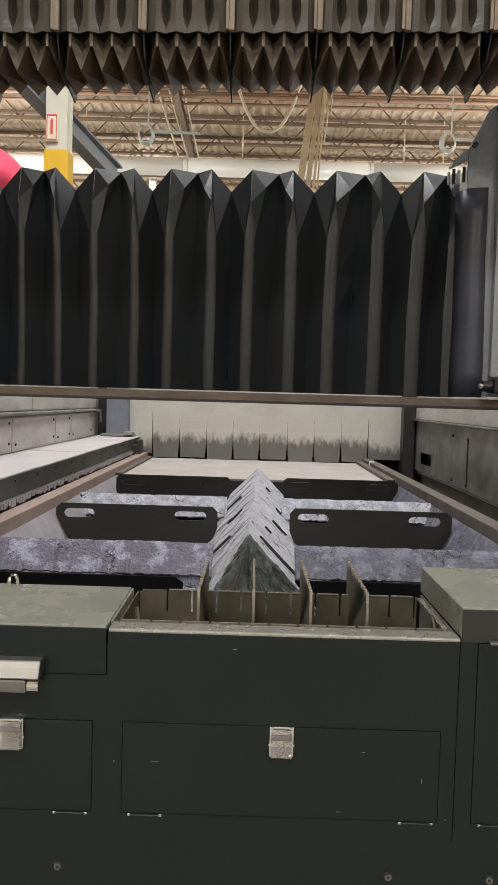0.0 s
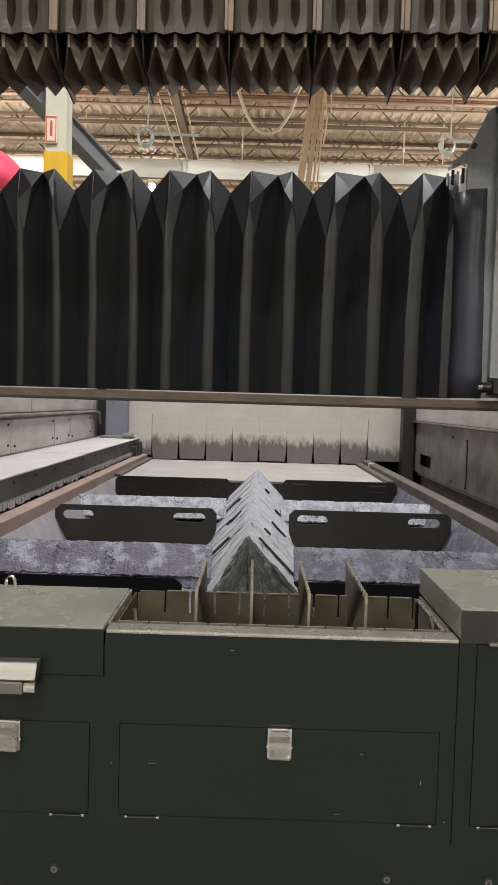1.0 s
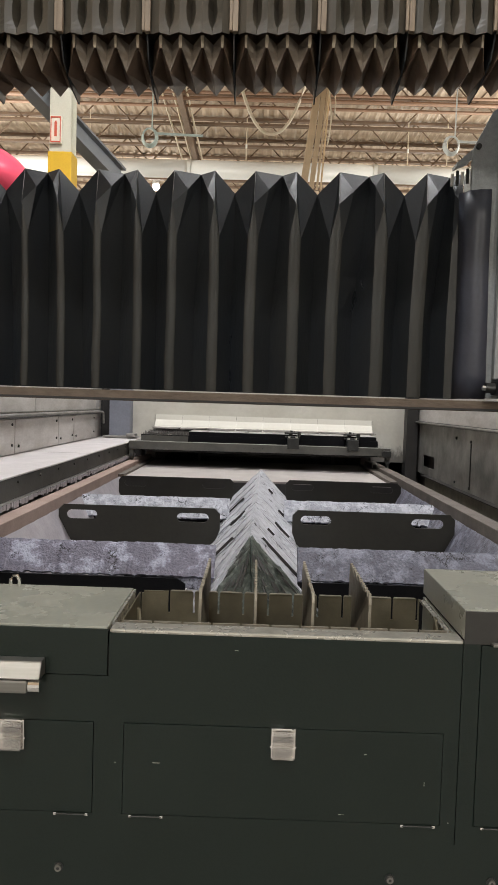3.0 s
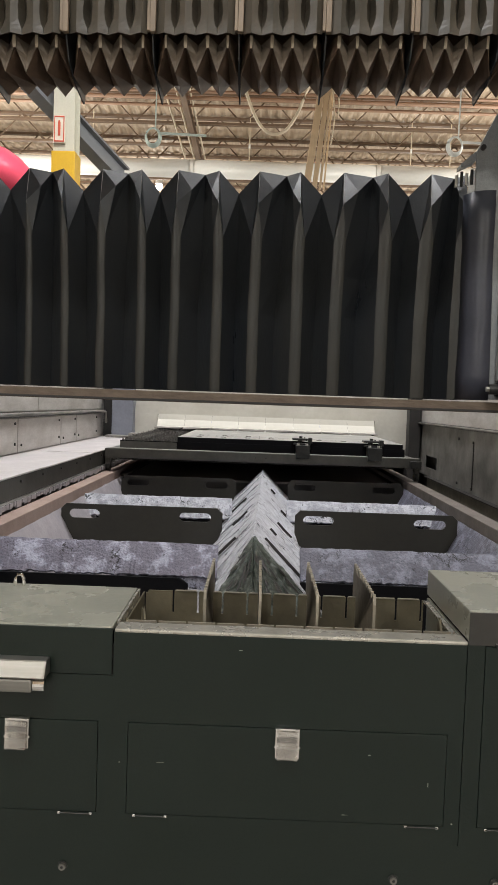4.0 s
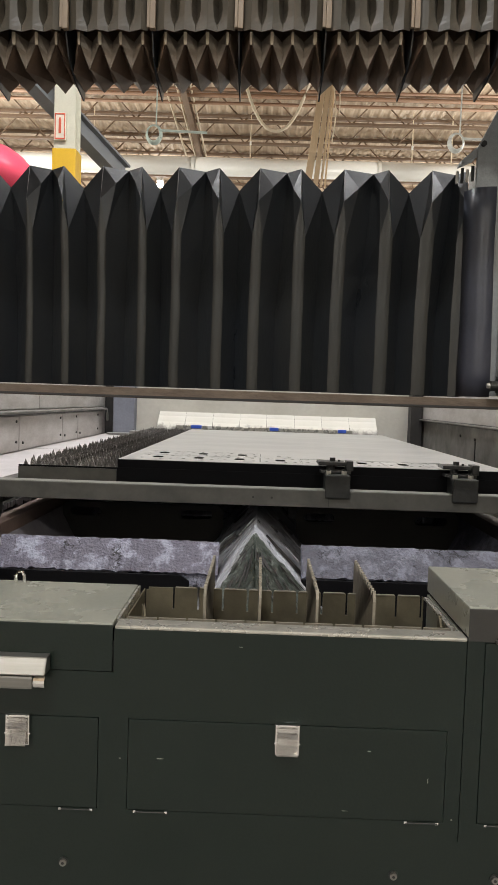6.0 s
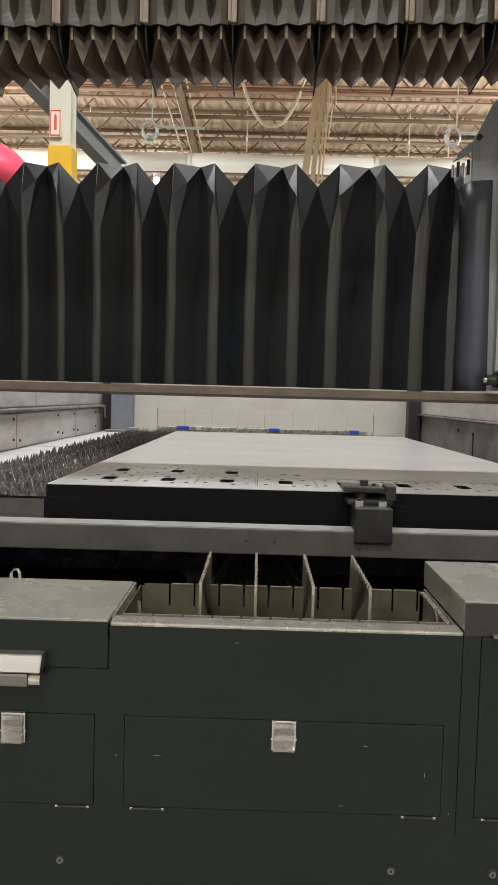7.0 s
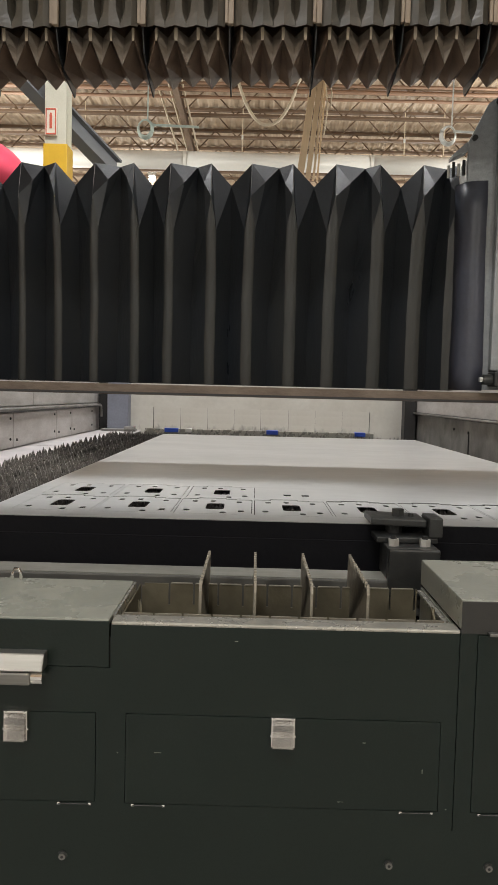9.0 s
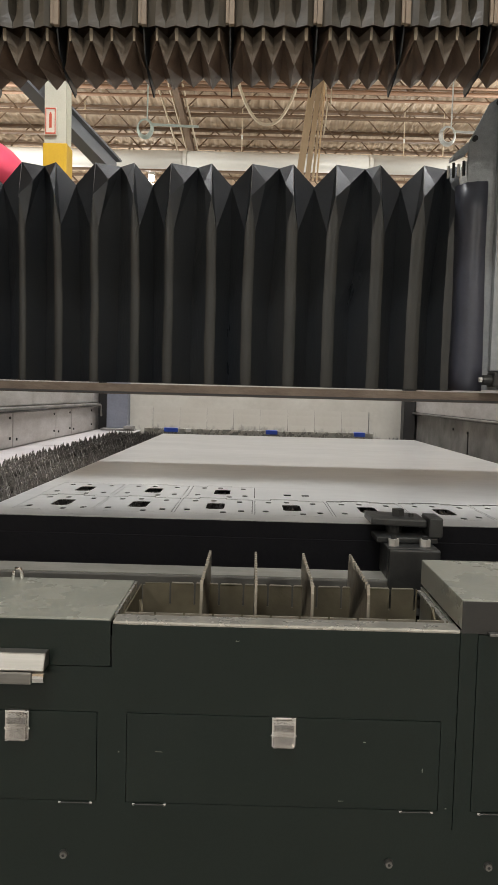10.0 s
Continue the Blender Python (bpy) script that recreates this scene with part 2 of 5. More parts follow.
M_CLAMP = surface("oiled_dark_clamp", (0.03, 0.031, 0.03), 0.38, metal=0.4, second=(0.07, 0.069, 0.064), scale=20, amount=0.6, bump=0.1)
M_BOLT = surface("zinc_bolt", (0.8, 0.78, 0.72), 0.35, metal=0.7, scale=40, amount=0.2)
M_TAPE = surface("blue_tape", (0.05, 0.12, 0.62), 0.5, scale=20, amount=0.3)
M_TAPE_W = surface("white_tape", (0.75, 0.74, 0.7), 0.5, scale=20, amount=0.2)
M_CLOTH = sooty_cloth()
M_GREYPOST = surface("blue_grey_post", (0.2, 0.21, 0.25), 0.5, scale=6, amount=0.5)
M_FLOOR = surface("sealed_concrete", (0.36, 0.34, 0.31), 0.5, second=(0.24, 0.23, 0.21), scale=0.8, amount=0.6, fine=20, bump=0.04)
M_WHITEWALL = surface("white_wall_paint", (0.8, 0.79, 0.77), 0.7, second=(0.7, 0.69, 0.66), scale=0.5, amount=0.5, fine=20, bump=0.02)
M_DECKING = surface("primed_roof_deck", (0.54, 0.425, 0.31), 0.6, second=(0.43, 0.325, 0.23), scale=0.6, amount=0.5, fine=14, bump=0.02)
M_JOIST = surface("brown_joist_primer", (0.21, 0.14, 0.092), 0.65, second=(0.13, 0.09, 0.062), scale=2, amount=0.5)
M_PIPE = surface("orange_brown_pipe", (0.40, 0.25, 0.165), 0.55, second=(0.3, 0.18, 0.12), scale=2, amount=0.4)
M_DUCT = surface("white_duct_sheet", (0.86, 0.86, 0.82), 0.4, second=(0.74, 0.74, 0.70), scale=1.2, amount=0.4, fine=20)
M_COLUMN = surface("cream_column_paint", (0.62, 0.6, 0.48), 0.5, second=(0.5, 0.48, 0.38), scale=3, amount=0.5)
M_YELLOW = surface("safety_yellow_paint", (0.75, 0.46, 0.02), 0.5, second=(0.55, 0.32, 0.02), scale=5, amount=0.5)
M_RED = surface("red_gloss_enamel", (0.80, 0.09, 0.15), 0.3, second=(0.72, 0.06, 0.11), scale=2, amount=0.4, bump=0.0)
M_CRANE = surface("grey_crane_paint", (0.2, 0.21, 0.22), 0.5, second=(0.14, 0.15, 0.16), scale=3, amount=0.5)
M_WOOD = surface("pale_timber", (0.74, 0.58, 0.38), 0.65, second=(0.55, 0.41, 0.26), scale=4, amount=0.6, stretch=(8, 8, 0.6))
M_HOSE = surface("cream_hose", (0.76, 0.66, 0.5), 0.5, scale=5, amount=0.3)
M_CABLE = surface("white_cable", (0.78, 0.8, 0.76), 0.4, scale=9, amount=0.3)
M_CABLE_G = surface("pale_green_cable", (0.58, 0.68, 0.62), 0.4, scale=9, amount=0.3)
M_SIGN = surface("sign_white", (0.75, 0.68, 0.55), 0.5, scale=9, amount=0.2)
M_SIGNRED = surface("sign_red", (0.6, 0.1, 0.05), 0.5, scale=9, amount=0.2)
M_LENS = glowing("lamp_lens", (1.0, 0.96, 0.88), 9.0)
M_HOUSING = surface("lamp_housing", (0.6, 0.6, 0.58), 0.4, scale=9, amount=0.3)


# ---------------------------------------------------------------- mesh helpers
def link(name, bm, material, smooth=False):
    me = bpy.data.meshes.new(name)
    bmesh.ops.recalc_face_normals(bm, faces=bm.faces)
    bm.to_mesh(me)
    bm.free()
    me.materials.append(material)
    if smooth:
        for f in me.polygons:
            f.use_smooth = True
    return new(name, me)


def part(name, bm, material, parent, label="", smooth=False):
    ob = link(name, bm, material, smooth)
    ob.parent = parent
    return tagged(ob, label)


def thing(name, label, category, group="", kind="", at=(0, 0, 0)):
    ob = new(name)
    ob.empty_display_size = 0.1
    ob.location = at
    return tagged(ob, label, category, group, kind)


def add_box(bm, x0, x1, y0, y1, z0, z1, bevel=0.0):
    made = bmesh.ops.create_cube(bm, size=1)["verts"]
    for v in made:
        v.co = Vector((x0 + (v.co.x + 0.5) * (x1 - x0), y0 + (v.co.y + 0.5) * (y1 - y0), z0 + (v.co.z + 0.5) * (z1 - z0)))
    if bevel:
        edges = list({e for v in made for e in v.link_edges})
        bmesh.ops.bevel(bm, geom=edges, offset=bevel, segments=2, affect="EDGES", profile=0.6)


def box(x0, x1, y0, y1, z0, z1, bevel=0.0):
    bm = bmesh.new()
    add_box(bm, x0, x1, y0, y1, z0, z1, bevel)
    return bm


def boxes(rows, bevel=0.0):
    bm = bmesh.new()
    for r in rows:
        add_box(bm, *r, bevel)
    return bm


def add_tube(bm, points, radius, sides=8, closed=False):
    """A round bar along points."""
    pts = [Vector(p) for p in points]
    rings = []
    up = Vector((0, 0, 1))
    count = len(pts)
    for i, p in enumerate(pts):
        a = pts[(i - 1) % count] if closed or i else p
        b = pts[(i + 1) % count] if closed or i < count - 1 else p
        d = (b - a).normalized()
        ref = up if abs(d.z) < 0.95 else Vector((1, 0, 0))
        s = d.cross(ref).normalized()
        u = s.cross(d).normalized()
        rings.append([bm.verts.new(p + radius * (math.cos(k * math.tau / sides) * s + math.sin(k * math.tau / sides) * u)) for k in range(sides)])
    for i in range(count if closed else count - 1):
        r0, r1 = rings[i], rings[(i + 1) % count]
        for k in range(sides):
            bm.faces.new((r0[k], r0[(k + 1) % sides], r1[(k + 1) % sides], r1[k]))
    if not closed:
        bm.faces.new(rings[0])
        bm.faces.new(rings[-1])


def tube(points, radius, sides=8, closed=False):
    bm = bmesh.new()
    add_tube(bm, points, radius, sides, closed)
    return bm


def cut_plate(u0, u1, v0, v1, holes, thick, place):
    """A flat plate with openings right through it. place(u, v, w) gives the point; w runs from 0 to thick."""
    us = sorted({u0, u1, *[min(max(h[i], u0), u1) for h in holes for i in (0, 1)]})
    vs = sorted({v0, v1, *[min(max(h[i], v0), v1) for h in holes for i in (2, 3)]})
    nu, nv = len(us) - 1, len(vs) - 1
    solid = np.ones((nu, nv), bool)
    ua, va = np.array(us), np.array(vs)
    um, vm = (ua[1:] + ua[:-1]) / 2, (va[1:] + va[:-1]) / 2
    for a, b, c, d in holes:
        solid[np.ix_((um > a) & (um < b), (vm > c) & (vm < d))] = False
    bm = bmesh.new()
    cache = {}

    def vert(i, j, w):
        key = (i, j, w)
        if key not in cache:
            cache[key] = bm.verts.new(place(us[i], vs[j], thick * w))
        return cache[key]

    for j in range(nv):
        i = 0
        while i < nu:
            if not solid[i, j]:
                i += 1
                continue
            k = i
            while k < nu and solid[k, j]:
                k += 1
            for w in (0, 1):
                bm.faces.new([vert(n, j, w) for n in range(i, k + 1)] + [vert(n, j + 1, w) for n in range(k, i - 1, -1)])
            i = k
    for i in range(nu):
        for j in range(nv):
            if not solid[i, j]:
                continue
            for di, dj, a, b in ((-1, 0, (i, j), (i, j + 1)), (1, 0, (i + 1, j), (i + 1, j + 1)), (0, -1, (i, j), (i + 1, j)), (0, 1, (i, j + 1), (i + 1, j + 1))):
                p, q = i + di, j + dj
                if not (0 <= p < nu and 0 <= q < nv and solid[p, q]):
                    bm.faces.new((vert(*a, 0), vert(*b, 0), vert(*b, 1), vert(*a, 1)))
    return bm


def rounded(u0, u1, v0, v1, r, steps=3):
    """Stacked openings that make one with round corners."""
    out = []
    for k in range(steps + 1):
        a = k / steps * math.pi / 2
        c, s = r * (1 - math.cos(a)), r * (1 - math.sin(a))
        out.append((u0 + c, u1 - c, v0 + s, v1 - s))
    return out


def rough_sheet(nu, nv, place, amount, scale, seed=0.0):
    """A crusted sheet: place(s, t) over 0..1, pushed about by noise."""
    bm = bmesh.new()
    rows = []
    for j in range(nv + 1):
        row = []
        for i in range(nu + 1):
            p = Vector(place(i / nu, j / nv))
            q = p * scale + Vector((seed, seed * 2, 0))
            k = noise.fractal(q, 0.9, 2.1, 4)
            c = noise.cell(q * 0.9) * 0.35
            row.append(bm.verts.new(p + Vector((0.35 * noise.noise(q * 1.7), 0.5 * k, k + c)) * amount))
        rows.append(row)
    for j in range(nv):
        for i in range(nu):
            bm.faces.new((rows[j][i], rows[j][i + 1], rows[j + 1][i + 1], rows[j + 1][i]))
    return bm


def thicken(bm, offset):
    bmesh.ops.recalc_face_normals(bm, faces=bm.faces)
    bmesh.ops.solidify(bm, geom=bm.faces[:], thickness=offset)
    return bm


# ---------------------------------------------------------------- hall
def build_hall():
    tagged(link("floor", box(-18, 18, -12, 34, -0.2, 0), M_FLOOR), "sealed grey concrete factory floor", "floor", kind="structure")
    for name, b in (("wall_north", (-18, 18, 27, 27.3, 0, 8.2)), ("wall_south", (-18, 18, -12.3, -12, 0, 8.2)),
                    ("wall_west", (-18.3, -18, -12, 27, 0, 8.2)), ("wall_east", (18, 18.3, -12, 27, 0, 8.2))):
        tagged(link(name, box(*b), M_WHITEWALL), "white painted factory wall", "wall", kind="structure")
    bm = bmesh.new()
    prof, x = [], -18.0
    while x < 18:
        for dx, z in ((0, 8.06), (0.05, 8.095), (0.13, 8.095), (0.18, 8.06)):
            prof.append((x + dx, z))
        x += 0.24
    lo = [bm.verts.new((a, -12, z)) for a, z in prof]
    hi = [bm.verts.new((a, 27, z)) for a, z in prof]
    for i in range(len(prof) - 1):
        bm.faces.new((lo[i], lo[i + 1], hi[i + 1], hi[i]))
    add_box(bm, -18, 18, -12, 27, 8.12, 8.2)
    tagged(link("ceiling", bm, M_DECKING), "ribbed tan metal roof deck", "ceiling", kind="structure")


def roof_joist():
    t = thing("roof_joist", "brown open-web steel roof joist under the deck", "joist", "roof joists", "structure", (0, 0, 7.35))
    part("bottom_chord", boxes([(-18, 18, -0.06, -0.01, 0, 0.05), (-18, 18, 0.01, 0.06, 0, 0.05)]), M_JOIST, t)
    part("top_chord", boxes([(-18, 18, -0.06, -0.01, 0.63, 0.69), (-18, 18, 0.01, 0.06, 0.63, 0.69)]), M_JOIST, t)
    bm = bmesh.new()
    x = -17.4
    while x < 17:
        add_tube(bm, [(x, 0, 0.03), (x + 0.6, 0, 0.66)], 0.017, 5)
        add_tube(bm, [(x + 0.6, 0, 0.66), (x + 1.2, 0, 0.03)], 0.017, 5)
        x += 1.2
    part("web", bm, M_JOIST, t)
    return t


def build_roof():
    first = roof_joist()
    first.location.y = 1.5
    for k in range(1, 19):
        copy_thing(first, pose(0, 1.5 + 1.4 * k, 7.35))
    for y, z, r in ((15.02, 7.31, 0.03), (15.3, 7.30, 0.045), (15.72, 7.31, 0.035)):
        tagged(link("sprinkler_pipe", tube([(-18, y, z), (18, y, z)], r, 8), M_PIPE, True), "orange-brown sprinkler pipe under the roof", "pipe", "roof pipes")
    for x in (-8.0, -1.72, 9.5):
        g = thing("roof_girder", "brown steel roof girder carrying the joists", "girder", "roof girders", "structure")
        part("lower_flange", box(x - 0.06, x + 0.06, -12, 27, 7.13, 7.16), M_JOIST, g)
        part("upper_flange", box(x - 0.06, x + 0.06, -12, 27, 7.31, 7.34), M_JOIST, g)
        part("web_plate", box(x - 0.012, x + 0.012, -12, 27, 7.16, 7.31), M_JOIST, g)
    # round white duct on hangers
    d = thing("air_duct", "long white round sheet-metal air duct", "duct")
    for k in range(7):
        x = -15 + 4.4 * k
        part("duct_section", tube([(x, 18, 6.72), (x + 4.36, 18, 6.72)], 0.21, 20), M_DUCT, d, smooth=True)
        part("collar", tube([(x - 0.04, 18, 6.72), (x + 0.04, 18, 6.72)], 0.225, 20), M_DUCT, d)
        part("seam", tube([(x + 2.15, 18, 6.72), (x + 2.2, 18, 6.72)], 0.214, 20), M_DUCT, d)
    for x in (-7.2, -4.19, -0.46, 3.37, 4.3, 8.1):
        part("hanger", tube([(x, 18, 6.92), (x, 18, 8.06)], 0.014, 5), M_HOSE, d)
        part("turnbuckle", tube([(x, 18, 7.24), (x, 18, 7.33)], 0.026, 6), M_DUCT, d)
    # bare conduits along the roof
    for x, z in ((-2.1, 7.32), (-1.87, 7.32), (-1.6, 7.32), (4.9, 7.32)):
        tagged(link("conduit", tube([(x, 12.5, z), (x, 20.5, z)], 0.024, 6), M_HOSE, True), "pale conduit run along the roof", "conduit", "roof conduits")
    # cable tray below the duct
    tr = thing("cable_tray", "white enclosed cable tray below the duct", "tray")
    part("tray_body", box(-15, 12, 21.0, 21.2, 6.35, 6.5, 0.01), M_DUCT, tr)
    for x in (-12, -8, -4, 0, 4, 8, 11.5):
        part("tray_hanger", tube([(x, 21.1, 6.52), (x, 21.1, 8.1)], 0.01, 5), M_JOIST, tr)
    part("tray_lid", box(-15, 12, 20.99, 21.21, 6.503, 6.53), M_DUCT, tr)
    for x, y, z, power in GLOBES:
        t = thing("globe_light", "hanging factory light with a small glowing globe", "light", "globe lights")
        part("cap", tube([(x, y, z - 0.02), (x, y, z + 0.14)], 0.11, 16), M_HOUSING, t)
        bm = bmesh.new()
        bmesh.ops.create_uvsphere(bm, u_segments=16, v_segments=10, radius=0.1, matrix=Matrix.Translation((x, y, z - 0.1)))
        part("globe", bm, M_LENS, t, "glowing opal globe", True)
        part("stem", tube([(x, y, z + 0.14), (x, y, 8.08)], 0.012, 6), M_HOUSING, t)
    for x, y, z, power, w, dd in HIGH_BAYS:
        t = thing("high_bay_light", "hanging high-bay light with a glowing lens", "light", "high-bay lights")
        part("housing", box(x - w / 2 - 0.05, x + w / 2 + 0.05, y - dd / 2 - 0.05, y + dd / 2 + 0.05, z + 0.03, z + 0.12, 0.02), M_HOUSING, t)
        part("lens", box(x - w / 2, x + w / 2, y - dd / 2, y + dd / 2, z - 0.01, z + 0.028), M_LENS, t)
        for s in (-1, 1):
            part("chain", tube([(x + s * w * 0.4, y, z + 0.12), (x + s * w * 0.4, y, 8.05)], 0.008, 5), M_HOUSING, t)


def build_hall_things():
    # column with a yellow guard and a small sign
    c = thing("building_column", "cream painted steel column with yellow band", "column")
    part("shaft", boxes([(-2.575, -2.32, 9.0, 9.015, 4.12, 8.05), (-2.575, -2.32, 9.24, 9.255, 4.12, 8.05), (-2.455, -2.44, 9.015, 9.24, 4.12, 8.05)]), M_COLUMN, c)
    part("guard", box(-2.59, -2.305, 8.985, 9.27, 0, 4.12, 0.01), M_YELLOW, c, "safety yellow painted lower part")
    s = thing("wall_sign", "cream and red safety sign on the column", "sign")
    part("sign_board", box(-2.56, -2.42, 8.95, 8.985, 4.2, 4.52, 0.004), M_SIGN, s)
    part("sign_border", boxes([(-2.55, -2.43, 8.943, 8.949, 4.495, 4.51), (-2.55, -2.43, 8.943, 8.949, 4.21, 4.225), (-2.55, -2.54, 8.943, 8.949, 4.225, 4.495), (-2.44, -2.43, 8.943, 8.949, 4.225, 4.495)]), M_SIGNRED, s)
    part("sign_mark", boxes([(-2.505, -2.475, 8.943, 8.949, 4.28, 4.44), (-2.5, -2.48, 8.943, 8.949, 4.44, 4.46)]), M_SIGNRED, s)
    # jib crane arm and its red motor cover
    cr = thing("jib_crane", "grey steel jib crane with a red drive cover", "crane")
    bm = bmesh.new()
    a, b = Vector((-3.35, 8.0, 5.2)), Vector((-2.0, 10.4, 4.1))
    for dz, w in ((0, 0.09), (0.24, 0.09)):
        for p0, p1 in ((a, b),):
            vs = []
            for p in (p0, p1):
                for sx, sz in ((-w, 0), (w, 0), (w, 0.03), (-w, 0.03)):
                    vs.append(bm.verts.new(p + Vector((sx, 0, dz + sz))))
            for f in ((0, 1, 2, 3), (4, 5, 6, 7), (0, 1, 5, 4), (1, 2, 6, 5), (2, 3, 7, 6), (3, 0, 4, 7)):
                bm.faces.new([vs[i] for i in f])
    vs = []
    for p in (a, b):
        for sx, sz in ((-0.02, 0.03), (0.02, 0.03), (0.02, 0.24), (-0.02, 0.24)):
            vs.append(bm.verts.new(p + Vector((sx, 0, sz))))
    for f in ((0, 1, 2, 3), (4, 5, 6, 7), (0, 1, 5, 4), (1, 2, 6, 5), (2, 3, 7, 6), (3, 0, 4, 7)):
        bm.faces.new([vs[i] for i in f])
    part("arm", bm, M_CRANE, cr)
    part("mast", tube([(-3.5, 8.0, 0), (-3.5, 8.0, 5.6)], 0.14, 16), M_CRANE, cr, smooth=True)
    bm = bmesh.new()
    bmesh.ops.create_uvsphere(bm, u_segments=24, v_segments=12, radius=1)
    for v in bm.verts:
        v.co = Vector((-2.70 + v.co.x * 0.40, 7.4 + v.co.y * 0.45, 3.36 + v.co.z * 0.27 + 0.12 * v.co.x * -0.6))
    part("drive_cover", bm, M_RED, cr, "glossy red rounded cover", True)
    part("cover_bracket", box(-3.5, -2.7, 7.6, 7.8, 2.6, 3.1), M_CRANE, cr)
    # timber drop post with cables
    t = thing("utility_drop", "pale timber service drop with cables along it", "post")
    for k, (dx, w, dy) in enumerate(((0, 0.13, 0), (0.15, 0.09, 0.02), (0.26, 0.04, 0.0), (0.32, 0.03, 0.05))):
        bm = bmesh.new()
        add_box(bm, 0.77 + dx, 0.77 + dx + w, 14 + dy, 14.08 + dy, 5.2, 8.08, 0.006)
        for v in bm.verts:
            v.co.x += (v.co.z - 6.2) * (0.12 - 0.02 * k)
        part("timber", bm, M_WOOD, t)
    for k in range(3):
        part("drop_cable", tube([(1.16 + 0.07 * k + 0.03 * math.sin(j * 1.3 + k), 13.97, 8.0 - 0.25 * j) for j in range(9 - 2 * k)], 0.014, 6), M_HOSE, t, smooth=True)
    h = [( -0.62 + 1.42 * s, 13.2, 7.3 - 1.42 * (1 - abs(2 * s - 1) ** 2.2)) for s in [i / 24 for i in range(25)]]
    h = [(h[0][0], 13.2, 8.1)] + h + [(h[-1][0], 13.2, 8.1)]
    tagged(link("air_hose", tube(h, 0.028, 8), M_HOSE, True), "cream air hose hanging in a loop", "hose")
    for x, y, z, m, lab in ((-1.85, 12, 5.37, M_CABLE_G, "pale green"), (2.94, 12, 5.37, M_CABLE, "white")):
        cc = thing("cable_coil", lab + " coiled cable hung from the roof", "cable", "hanging coils")
        for k in range(4):
            ring = [(x + (0.10 + 0.008 * k) * math.cos(a), y + 0.022 * k, z + (0.125 + 0.008 * k) * math.sin(a)) for a in [i * math.tau / 28 for i in range(28)]]
            part("loop", tube(ring, 0.014, 6, True), m, cc, smooth=True)
        part("cord", tube([(x + 0.04, y, z + 0.12), (x + 0.05, y, z + 1.2), (x + 0.1, y, 8.1)], 0.012, 6), m, cc)
        part("arm_bar", tube([(x + 0.08, y + 0.03, z + 0.06), (x + 0.85, y + 0.03, z + 0.04)], 0.02, 6), m, cc)


# ---------------------------------------------------------------- front cabinet
FRONT = 1.0


